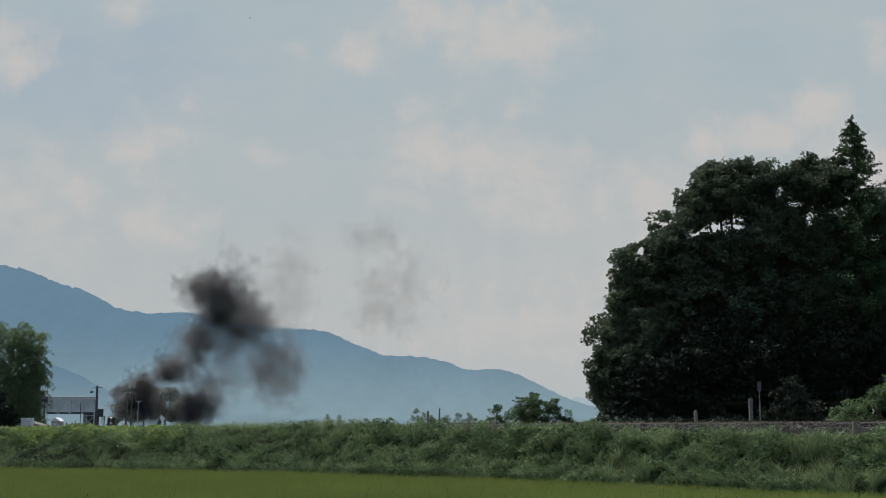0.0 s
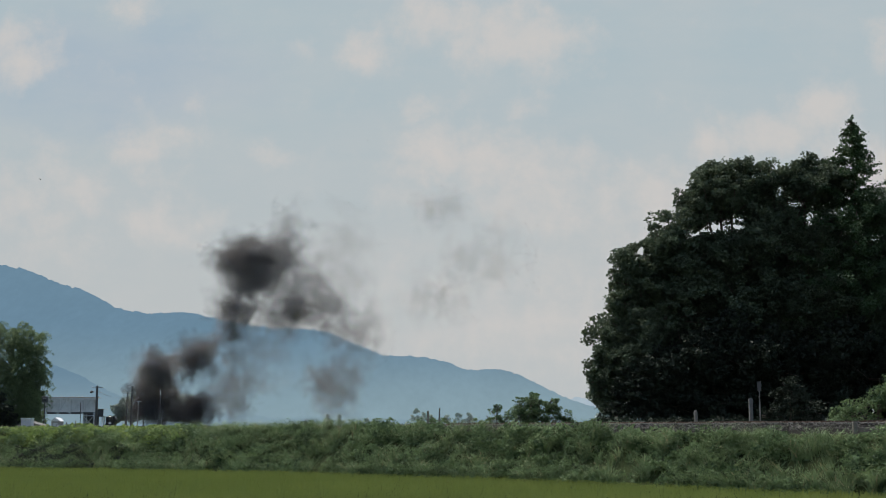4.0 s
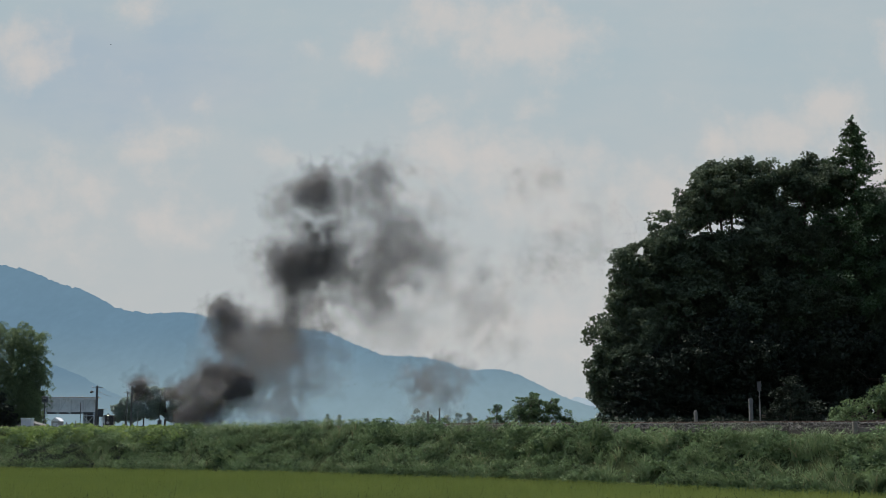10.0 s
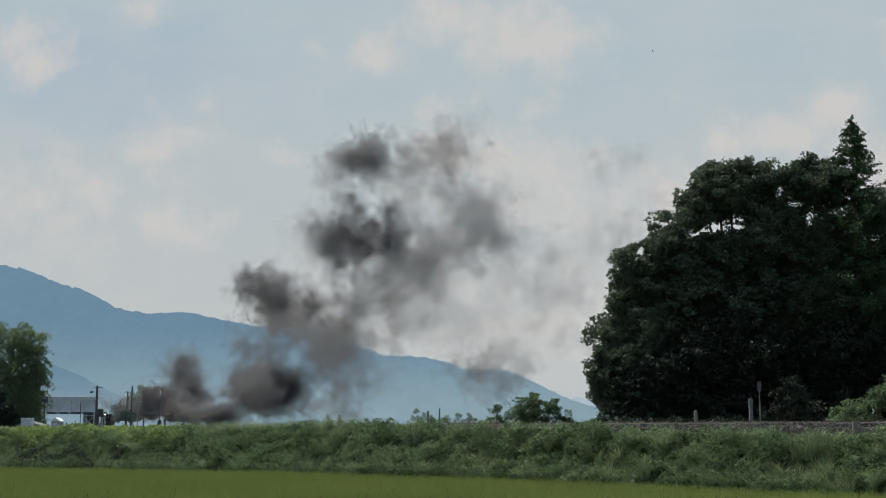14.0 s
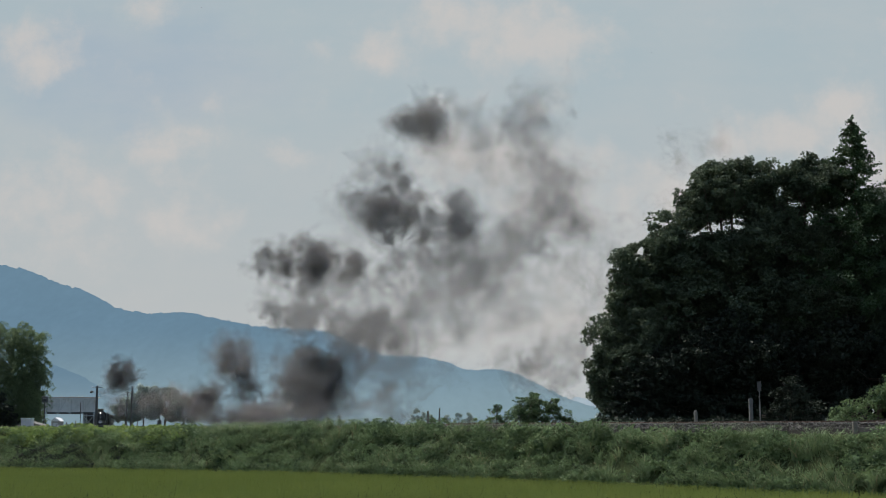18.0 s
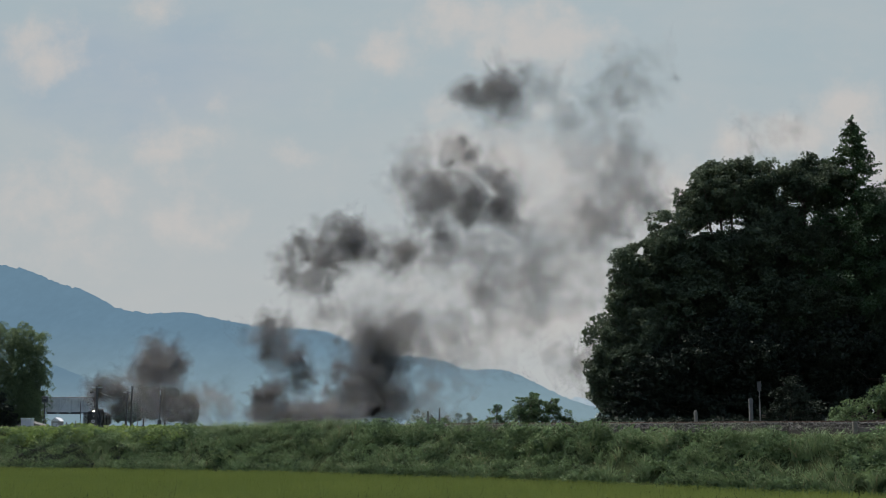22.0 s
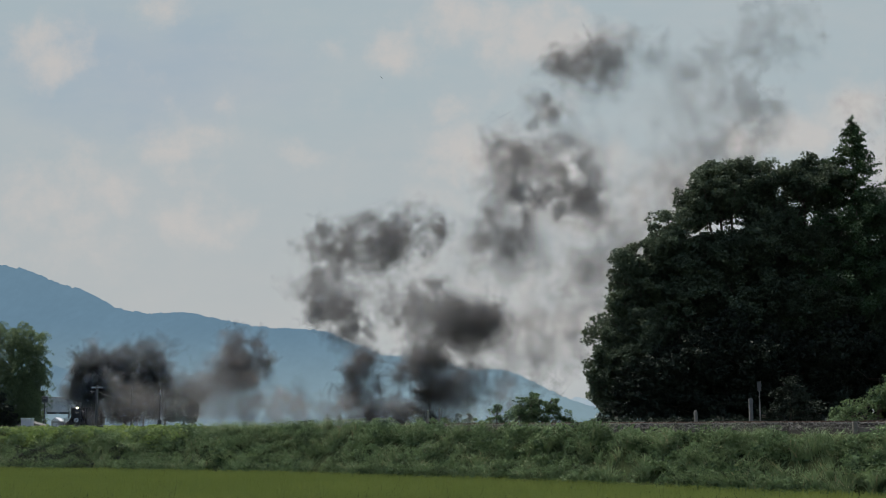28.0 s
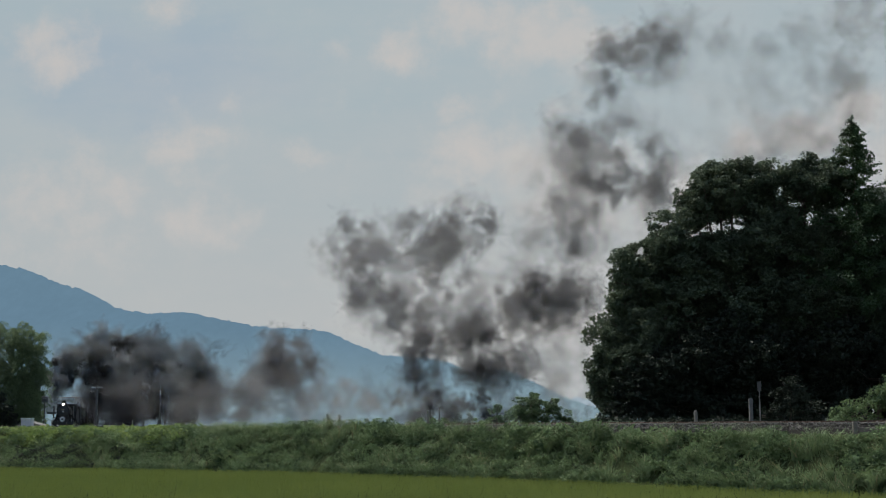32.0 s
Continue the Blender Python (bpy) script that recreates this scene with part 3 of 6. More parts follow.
def build_grove():
    g = "grove beyond the railway"
    broad_tree("broadleaf_tree", 14.2, 82, 2.1, [(-1.2, 0, 8.6, 3.0), (-2.3, 0, 5.3, 2.1), (-0.6, 0.5, 12.0, 2.4), (1.6, 0, 10, 3.2), (0.8, 0, 14.2, 2.1), (-2.0, -0.4, 10.8, 1.1), (2.6, 0, 13.4, 2.6), (-1.0, -1, 6.2, 2.4), (-3.2, 0, 4.4, 1.4), (-3.0, 0, 7.0, 1.5), (-3.6, -0.5, 5.6, 0.9), (1.3, 0, 15.4, 1.9), (-1.4, 0, 13.4, 1.5), (-2.6, -0.3, 9.2, 1.3)],
               "dark green broadleaf tree with drooping lower boughs", group=g)
    broad_tree("broadleaf_tree", 19.6, 83, 2.1, [(-2.0, 0, 16.2, 2.4), (0.5, 0, 18.6, 2.7), (-1.1, 0, 12.6, 3.0), (1.8, -0.5, 14.2, 3.2), (-3.2, -0.5, 14.4, 1.9), (1.0, -1, 10, 3.4), (-0.6, 0, 19.6, 1.7), (-1.6, -0.5, 17.8, 1.9)],
               "tall dark green broadleaf tree against the sky", group=g)
    broad_tree("broadleaf_tree", 25.0, 83, 2.1, [(-1.2, 0, 18.3, 2.6), (1.2, 0, 18.4, 2.5), (-1, 0, 14, 3.2), (2.2, 0, 14.2, 3.2), (0, -1, 10.2, 3.3), (-2.2, 0.4, 16.6, 2.3), (3.4, 0, 9.2, 3.0), (-2.6, 0.2, 19.2, 1.9), (0, 0, 19.8, 1.5)],
               "tall dark green broadleaf tree with a flat top", group=g)
    cedar(28.2, 82.0, 2.1, 21.3, 6.4, "dark pointed cedar rising over the grove")
    broad_tree("broadleaf_tree", 32.2, 83, 2.1, [(-1.4, 0, 16.4, 2.5), (0.6, 0, 13, 3.4), (-1.8, 0, 9.4, 3.3), (2.5, 0, 17.6, 2.6), (1, 0, 7, 3.4)],
               "dark green broadleaf tree at the grove's edge", group=g)
    # Understorey fills the grove's dark interior, with the shade in its leaf colour.
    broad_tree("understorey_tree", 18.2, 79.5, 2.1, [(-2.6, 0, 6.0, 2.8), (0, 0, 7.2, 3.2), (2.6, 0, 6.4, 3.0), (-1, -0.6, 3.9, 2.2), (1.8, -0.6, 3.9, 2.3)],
               "understorey tree of the grove, shade put into its leaf colour", M_SHADETONE, group=g, trunk=0.22)
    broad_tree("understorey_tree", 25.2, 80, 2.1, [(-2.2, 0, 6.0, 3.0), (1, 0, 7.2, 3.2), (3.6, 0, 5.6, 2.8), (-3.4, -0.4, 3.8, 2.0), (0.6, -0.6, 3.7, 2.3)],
               "understorey tree of the grove, shade put into its leaf colour", M_SHADETONE, group=g, trunk=0.22)
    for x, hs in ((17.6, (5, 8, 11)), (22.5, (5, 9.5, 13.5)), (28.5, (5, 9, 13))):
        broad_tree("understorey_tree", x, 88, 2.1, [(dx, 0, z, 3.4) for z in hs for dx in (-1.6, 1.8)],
                   "filler tree deep inside the grove, leaf colour dark as shade", M_SHADETONE, group=g, trunk=0.22, leaf=0.24)
    b = "shrubs along the railway"
    # This shrub carries the shade below the boughs in its leaf colour.
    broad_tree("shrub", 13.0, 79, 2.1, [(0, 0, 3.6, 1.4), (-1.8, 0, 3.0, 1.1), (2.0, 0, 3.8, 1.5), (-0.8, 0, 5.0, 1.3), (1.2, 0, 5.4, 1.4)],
               "shrub under the boughs of the grove, leaves toned as shade", M_SHADETONE, 150, 46, 0.4, 0.15, 0.1, "shrub", b)
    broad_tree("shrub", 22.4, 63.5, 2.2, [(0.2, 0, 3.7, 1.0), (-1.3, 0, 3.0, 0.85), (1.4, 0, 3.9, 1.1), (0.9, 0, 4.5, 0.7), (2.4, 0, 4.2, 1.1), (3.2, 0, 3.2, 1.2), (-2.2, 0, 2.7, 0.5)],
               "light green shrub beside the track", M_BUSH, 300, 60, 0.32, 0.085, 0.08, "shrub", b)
    # Shade beside the track is coloured into this shrub's leaves.
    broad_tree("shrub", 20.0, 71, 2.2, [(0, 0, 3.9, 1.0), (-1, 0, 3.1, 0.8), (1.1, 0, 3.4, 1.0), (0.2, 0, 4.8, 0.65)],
               "shrub beside the track, leaves coloured as if shaded", M_SHADETONE, 260, 54, 0.34, 0.09, 0.08, "shrub", b)
    broad_tree("shrub", 5.3, 74.5, 2.2, [(0, 0, 3.55, 0.95), (-0.7, 0, 3.2, 0.7), (0.9, 0, 3.3, 0.8), (1.3, 0, 3.8, 0.5), (2.0, 0, 2.9, 0.6), (0.1, 0, 4.1, 0.55)],
               "round green shrub beyond the track", M_WEED, 330, 56, 0.28, 0.085, 0.07, "shrub", b)
    broad_tree("shrub", 3.2, 74.8, 2.2, [(0, 0, 3.2, 0.5), (-0.4, 0, 2.8, 0.5), (0.6, 0, 2.8, 0.6), (0.1, 0, 3.6, 0.25)],
               "small dark green shrub with loose twigs beyond the track", M_WEED, 230, 44, 0.25, 0.075, 0.05, "shrub", b)
    broad_tree("shrub", 0.1, 77, 2.2, [(0, 0, 2.75, 0.45), (-0.9, 0, 2.8, 0.5), (0.9, 0, 2.6, 0.4), (1.7, 0, 2.7, 0.4), (-1.5, 0, 2.6, 0.35), (2.2, 0, 2.65, 0.35)],
               "low straggling shrub by the track", M_BUSH, 160, 30, 0.25, 0.1, 0.04, "shrub", b)


build_grove()


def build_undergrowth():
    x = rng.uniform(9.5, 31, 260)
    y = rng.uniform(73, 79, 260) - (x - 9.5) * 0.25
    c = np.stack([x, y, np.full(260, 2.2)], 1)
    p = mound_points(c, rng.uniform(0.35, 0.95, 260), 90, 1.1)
    # Added to close gaps under the boughs; its leaf colour holds their shade.
    tagged(new("undergrowth", leaf_mesh("undergrowth", p, rng.uniform(0.1, 0.22, len(p)), M_SHADETONE, 0.1, 0.5)), "undergrowth along the edge of the grove, leaves toned as shade", "undergrowth", kind="stuff")


build_undergrowth()


def build_bamboo():
    root = empty("bamboo_grove", pose(-49.2, 137, 1.6), "feathery green bamboo with drooping tips", "bamboo", kind="stuff")
    culms = [(-9, 0, 12), (-7.6, 1, 11.5), (-6.4, -1, 12.4), (-5.4, 0.6, 12.8), (-4.4, -1.2, 12.2), (-3.4, 0.4, 12.6), (-2.4, -0.6, 12), (-1.5, 0.9, 12.3), (-0.6, -1, 12.2),
             (0.2, 0.2, 11.6), (1, -0.8, 11.4), (1.8, 0.6, 12), (2.5, -0.4, 11.6), (3.1, 0.5, 11), (3.6, -0.6, 9.6), (4.0, 0.2, 8.2), (-2.9, -2, 9), (-0.2, -2, 8), (1.6, -2, 7.5), (2.9, -1.8, 6.4), (3.5, -1.5, 5)]
    pts = []
    for dx, dy, h in culms:
        h *= 1.1
        lean = Vector((rng.uniform(0.1, 0.5), rng.uniform(-0.5, 0.2), 0)) * h * 0.12
        bm = bmesh.new()
        prev = Vector((dx, dy, -0.3))
        for j in range(1, 9):
            s = j / 8
            q = Vector((dx, dy, h * (s - 0.06 * s ** 4))) + lean * s ** 3
            rod(bm, prev, q, 0.055 * (1.1 - s * 0.8), 0.055 * (1.1 - (s + 0.1) * 0.8), 6)
            prev = q
        part("culm", bm, M_CULM, root)
        for j in range(95):
            s = rng.uniform(0.12, 1.0)
            c = np.array([dx + lean.x * s ** 3, dy + lean.y * s ** 3, h * (s - 0.06 * s ** 4)])
            a = rng.uniform(0, 2 * math.pi)
            reach = rng.uniform(0.7, 2.8) * (1.15 - 0.55 * s) * (0.55 if s < 0.5 else 1.0)
            k = 55
            t = rng.uniform(0.2, 1, k)[:, None]
            spray = np.array([math.cos(a), math.sin(a), 0.35]) * reach * t + np.array([0, 0, -0.95]) * reach * t ** 2.2
            pts.append(c + spray + rng.normal(0, 0.1, (k, 3)))
    pts = np.concatenate(pts)
    leaves = new("foliage", leaf_mesh("foliage", pts, rng.uniform(0.05, 0.11, len(pts)), M_BAMBOO, 0.75, 0.5, 3.2))
    leaves.parent = root


build_bamboo()


def build_bamboo_edge():
    g = "dark trees under the bamboo"
    for x, y, hs in ((-54.5, 133, ((0, 4.6, 2.2), (-2, 5.6, 2.0), (1.6, 3.6, 1.8))), (-50.6, 132.5, ((0, 4.4, 2.0), (-1.6, 6.0, 1.7), (1.2, 3.2, 1.5))), (-47.4, 132, ((0, 3.8, 1.4), (-1, 5.0, 1.3), (0.9, 2.9, 1.0)))):
        # The bamboo's shade is painted into the leaf colour of these evergreens.
        broad_tree("evergreen_tree", x, y, 1.6, [(dx, 0, z, r) for dx, z, r in hs], "low evergreen under the bamboo, shade put into its leaf colour", M_SHADETONE, 150, 50, 0.45, 0.16, 0.12, "tree", g)


build_bamboo_edge()


def build_yard_grass():
    c = np.stack([rng.uniform(-63, -58, 60), rng.uniform(203, 207, 60), np.full(60, 1.6)], 1)
    p = mound_points(c, rng.uniform(0.7, 1.5, 60), 70, 1.0)
    tagged(new("yard_grass", leaf_mesh("yard_grass", p, rng.uniform(0.15, 0.3, len(p)), M_VINE, 0.0, 0.5, 2.0)), "bright yellow-green grass behind the station fence", "grass", kind="stuff")


build_yard_grass()


def build_far_trees():
    g = "trees behind the station"
    for x, y, s in ((-124, 480, 0.8), (-116, 476, 1.1), (-109, 482, 1.1), (-101, 478, 0.85)):
        broad_tree("far_pine", x, y, 1.6, [(0, 0, 2.2 + 11.5 * s, 3.2 * s), (-2, 0, 2.2 + 5 * s, 3.4 * s), (3, 0, 2.2 + 4.6 * s, 3.2 * s), (-2.8 * s, 0, 2.2 + 9.2 * s, 2.6 * s), (3 * s, 0, 2.2 + 9.6 * s, 2.7 * s), (3.4 * s, 0, 2.2 + 12.2 * s, 1.7 * s), (-5 * s, 0, 2.2 + 8.4 * s, 1.8 * s), (5.2 * s, 0, 2.2 + 9 * s, 1.8 * s)],
                   "spreading tree behind the station yard, haze put into its leaf colour", M_HAZETREE, 12, 40, 1.2, 0.5, 0.3, "tree", g)
    g = "trees far over the plain"
    for x, y, s in ((-14.5, 690, 1.0), (-11, 700, 0.8), (-7, 695, 0.7), (2, 700, 0.65), (9, 705, 0.75), (15, 700, 0.7), (-75, 800, 0.75), (-68, 805, 0.7), (-50, 810, 0.5), (30, 720, 0.5), (82, 640, 0.7), (90, 650, 0.8)):
        broad_tree("far_tree", x, y, 2.2, [(0, 0, 2.2 + 6.2 * s, 3.0 * s), (-1.2 * s, 0, 2.2 + 4 * s, 3 * s), (1.8 * s, 0, 2.2 + 3.6 * s, 2.8 * s), (0, 0, 2.2 + 8.6 * s, 1.6 * s)],
                   "hazy tree far out on the plain", M_HAZETREE, 7, 34, 1.1, 0.5, 0.2, "tree", g)


build_far_trees()


# ---- station yard ----
def build_footbridge():
    root = empty("station_footbridge", pose(-94, 305, 1.62), "grey covered steel footbridge with diagonal bracing over the tracks", "footbridge")
    # local: x along the span, z up from the yard
    part("deck", boxed((-13, -1.3, 3.7), (8.0, 1.3, 4.0), 0.03), M_STEELFRAME, root)
    part("roof", boxed((-13.4, -1.7, 7.75), (8.4, 1.7, 7.95), 0.05), M_ROOFRUST, root, "brown weathered metal roof")
    part("eaves_fascia", boxed((-13.4, -1.76, 7.2), (8.4, -1.702, 7.745)), M_GREYMETAL, root)
    for i in range(7):
        x = -13 + i * 3.0
        p = part("wall_panel", boxed((x + 0.04, -1.36, 4.25), (x + 2.96, -1.31, 7.2), 0.015), M_GREYMETAL, root, "grey corrugated wall panel")
        for j in range(9):
            part("rib", boxed((x + 0.2 + j * 0.31, -1.40, 4.28), (x + 0.28 + j * 0.31, -1.362, 7.18)), M_GREYMETAL, p)
        part("brace", rodded((x, -1.48, 4.1), (x + 2.9, -1.48, 7.0) if i % 2 else (x + 1.6, -1.48, 7.0), 0.06, seg=6), M_STEELFRAME, root)
        # A solid dark strip stands for the shade in the gap below the panel.
        part("lower_opening", boxed((x + 0.1, -1.37, 3.75), (x + 2.4, -1.33, 4.2)), M_SHADE, root, "dark strip standing for the shade in the gap under the panels")
        part("upright", boxed((x - 0.06, -1.5, 3.7), (x + 0.06, -1.42, 7.2)), M_STEELFRAME, root)
    for x in (5.1, 7.7):
        for y in (-1.2, 1.2):
            part("tower_leg", boxed((x - 0.12, y - 0.12, -0.2), (x + 0.12, y + 0.12, 3.7)), M_STEELFRAME, root)
    for a, b in (((5.1, -1.34, 0.5), (7.7, -1.34, 3.2)), ((5.1, -1.36, 3.2), (7.7, -1.36, 0.5)), ((5.1, -1.34, 3.3), (7.7, -1.34, 3.3)), ((5.1, -1.34, 0.4), (7.7, -1.34, 0.4))):
        part("cross_brace", rodded(a, b, 0.09, seg=6), M_GREYMETAL, root)
    part("stair_wall", boxed((4.6, 1.25, 0.0), (8.2, 1.4, 3.7)), M_SHADE, root, "dark boarded stair tower")
    part("landing", boxed((8.2, -1.2, 3.1), (9.9, 1.2, 3.3), 0.03), M_SHADE, root)
    part("landing_wall", boxed((8.2, -1.25, 3.3), (10.0, -1.18, 4.9), 0.02), M_SHADE, root, "dark boarded landing wall")
    part("landing_roof", boxed((8.1, -1.5, 4.9), (10.3, 1.5, 5.05), 0.03), M_ROOFRUST, root)
    for i in range(9):
        part("stair_tread", boxed((9.0 - i * 0.3, 1.5, 2.9 - i * 0.3), (9.35 - i * 0.3, 2.9, 2.98 - i * 0.3)), M_STEELFRAME, root)
    for y in (-1.0, 1.0):
        part("landing_post", boxed((9.6, y - 0.1, -0.2), (9.8, y + 0.1, 3.1)), M_STEELFRAME, root)


def utility_pole(x, y, top, label, arms=2, lamp=False, material=M_DARKPOLE, r=0.16):
    root = empty("utility_pole", pose(x, y, 1.6), label, "pole", "poles of the station yard")
    h = top - 1.6
    part("shaft", rodded((0, 0, -0.4), (0, 0, h), r, r * 0.72, 10), material, root)
    for i in range(arms):
        z = h - 0.25 - 0.55 * i
        part("crossarm", boxed((-0.75, -0.06, z), (0.75, 0.06, z + 0.11), 0.01), M_STEELFRAME, root)
        for dx in (-0.65, 0.0, 0.65):
            part("insulator", lathe([(z + 0.11, 0.05), (z + 0.2, 0.09), (z + 0.27, 0.05), (z + 0.33, 0.07), (z + 0.36, 0.02)], "z", 8), M_WHITE, root, "white porcelain insulator")
    if lamp:
        part("lamp_arm", rodded((0, 0, h - 0.9), (-0.7, -0.2, h - 0.75), 0.035, seg=6), material, root)
        part("lamp_head", lathe([(h - 1.0, 0.16), (h - 0.85, 0.22), (h - 0.7, 0.1), (h - 0.62, 0.03)], "z", 10), M_DARKPOLE, root).location = (-0.75, -0.2, 0)
    return root


def wire(a, b, sag, r=0.02):
    bm = bmesh.new()
    a, b = Vector(a), Vector(b)
    pts = [a.lerp(b, i / 12) - Vector((0, 0, sag * 4 * (i / 12) * (1 - i / 12))) for i in range(13)]
    for p, q in zip(pts, pts[1:]):
        rod(bm, p, q, r, seg=5)
    me = bpy.data.meshes.new("overhead_wire")
    bm.to_mesh(me)
    bm.free()
    me.materials.append(M_DARKPOLE)
    return tagged(new("overhead_wire", me), "thin dark overhead wire sagging between poles", "wire", "wires of the station yard")


def signal_post(x, y, top, label, head=True):
    root = empty("signal_post", pose(x, y, 1.6), label, "signal", "posts of the station yard")
    h = top - 1.6
    part("mast", rodded((0, 0, -0.3), (0, 0, h), 0.06, 0.05, 8), M_DARKPOLE, root)
    if head:
        part("head", boxed((-0.32, -0.1, h - 0.1), (0.32, 0.12, h + 0.55), 0.04), M_SHADE, root, "square dark signal head")
        part("hood", boxed((-0.2, -0.28, h + 0.26), (0.2, -0.1, h + 0.32), 0.01), M_SHADE, root)
        part("lens", lathe([(-0.14, 0.1), (-0.105, 0.13)], "y", 12), M_GLASS, root).location = (0, 0, h + 0.18)
    return root


def build_yard():
    build_footbridge()
    utility_pole(-48.0, 170, 8.0, "dark utility pole with crossarms and a lamp", 1, True, r=0.2)
    utility_pole(-59.9, 236, 10.1, "dark utility pole with crossarms in the yard", 1, r=0.17)
    utility_pole(-61.3, 238, 9.1, "short dark wooden pole in the yard", 1, r=0.13)
    utility_pole(-82.0, 330, 9.1, "pale slim concrete pole with a crossarm", 1, material=M_CONCRETE, r=0.12)
    wire((-48.0, 170, 7.4), (-59.9, 236, 9.0), 1.0, 0.02)
    wire((-59.9, 236, 9.9), (-82.0, 330, 9.0), 0.8, 0.02)
    signal_post(-42.2, 130, 5.1, "slim signal post with a square dark head")
    signal_post(-49.6, 168, 5.7, "thin bare steel post in the yard", False)
    p = signal_post(-39.2, 170, 6.9, "slender dark post with a pale whip tip", False)
    part("whip", rodded((0, 0, 5.2), (0, 0, 5.85), 0.07, 0.02, 6), M_WHITE, p, "pale tip")
    part("relay_box", boxed((-0.25, -0.2, 1.05), (0.25, 0.2, 1.75), 0.03), M_SHADE, p)
    # equipment cabinet
    cab = empty("equipment_cabinet", pose(-40.9, 121, 1.62), "white metal railway equipment cabinet", "cabinet")
    part("body", boxed((-0.5, -0.4, 0.1), (0.5, 0.4, 1.6), 0.03), M_GREYMETAL, cab)
    part("roof", boxed((-0.56, -0.46, 1.6), (0.56, 0.46, 1.68), 0.02), M_WHITE, cab)
    part("door", boxed((-0.44, -0.425, 0.18), (0.44, -0.402, 1.5)), M_GREYMETAL, cab)
    part("plinth", boxed((-0.5, -0.4, -0.1), (0.5, 0.4, 0.1)), M_CONCRETE, cab)
    # sheds
    for x, y, w, h, lab in ((-42.8, 128, 2.4, 1.35, "low grey concrete hut in the yard"), (-62.4, 199, 1.35, 2.2, "small shed with a white gable roof")):
        hut = empty("yard_hut", pose(x, y, 1.65), lab, "hut")
        part("walls", boxed((-w / 2, -1, -0.1), (w / 2, 1, h * 0.72)), M_CONCRETE, hut)
        bm = bmesh.new()
        v = [bm.verts.new(q) for q in ((-w / 2 - 0.15, -1.15, h * 0.72), (w / 2 + 0.15, -1.15, h * 0.72), (0, -1.15, h), (-w / 2 - 0.15, 1.15, h * 0.72), (w / 2 + 0.15, 1.15, h * 0.72), (0, 1.15, h))]
        for f in ((0, 1, 2), (5, 4, 3), (0, 2, 5, 3), (1, 4, 5, 2), (0, 3, 4, 1)):
            bm.faces.new([v[i] for i in f])
        part("roof", bm, M_WHITE if w < 2 else M_OLDCONCRETE, hut)
        part("door", boxed((-0.35, -1.03, 0), (0.35, -1.002, h * 0.6)), M_GREYMETAL, hut)
    # yard fence
    fence = empty("yard_fence", pose(-44.5, 150, 1.65), "row of thin weathered fence posts", "fence")
    for i in range(9):
        x = -2.6 + i * 1.15
        part("post", rodded((x, 0, -0.3), (x, 0, 1.1 + 0.25 * (i % 3)), 0.05, 0.045, 6), M_WOODPOLE, fence)
    for z in (0.45, 0.9):
        part("rail", rodded((-2.7, 0, z), (6.7, 0, z), 0.012, seg=5), M_STEELFRAME, fence)


build_yard()


def track_post(x, y, base, h, w, label, material=M_OLDCONCRETE, round_top=False, lean=0.0):
    root = empty("track_post", pose(x, y, base, 0, lean, 0), label, "post", "posts beside the track")
    part("shaft", boxed((-w / 2, -w / 2, -0.4), (w / 2, w / 2, h), w * 0.12), material, root)
    part("cap", boxed((-w / 2 * 0.9, -w / 2 * 0.9, h + 0.003), (w / 2 * 0.9, w / 2 * 0.9, h + 0.05), 0.015), material, root)
    return root


def build_track_posts():
    track_post(16.93, 67.5, 2.25, 1.8, 0.2, "weathered square concrete post beside the track")
    root = empty("track_sign", pose(17.3, 67.0, 2.25), "thin steel post with a small dark plate", "sign")
    part("shaft", rodded((0, 0, -0.3), (0, 0, 2.55), 0.04, seg=8), M_OLDCONCRETE, root)
    part("plate", boxed((-0.11, -0.06, 2.2), (0.11, -0.042, 2.72), 0.008), M_DARKPOLE, root)
    part("bracket", boxed((-0.05, -0.04, 2.4), (0.05, 0.03, 2.46)), M_STEELFRAME, root)
    track_post(14.5, 70.5, 2.2, 1.2, 0.18, "short dark wooden post by the ballast", M_WOODPOLE)
    track_post(18.75, 56.0, 2.0, 0.74, 0.2, "short dark timber post on the slope", M_WOODPOLE)
    rail = empty("low_guard_rail", pose(18.9, 55.9, 2.0, 0, 0, -38), "low weathered timber rail on the slope", "rail")
    part("beam", boxed((0, -0.06, 0.3), (4.2, 0.06, 0.5), 0.02), M_WOODPOLE, rail)
    for x in (1.2, 3.2):
        part("stake", boxed((x - 0.06, 0.062, -0.3), (x + 0.06, 0.16, 0.45)), M_WOODPOLE, rail)
    track_post(-0.9, 74.2, 2.3, 1.1, 0.12, "thin dark wooden post by the track", M_WOODPOLE)
    track_post(-0.25, 75.0, 2.3, 1.3, 0.10, "thin weathered post with a broken top", M_WOODPOLE, lean=2)
    track_post(-9.0, 80.5, 2.25, 0.7, 0.12, "short dark post on the crest", M_WOODPOLE)
    track_post(20.6, 66.0, 2.2, 0.75, 0.14, "small pale marker stone by the ballast", M_OLDCONCRETE)


build_track_posts()


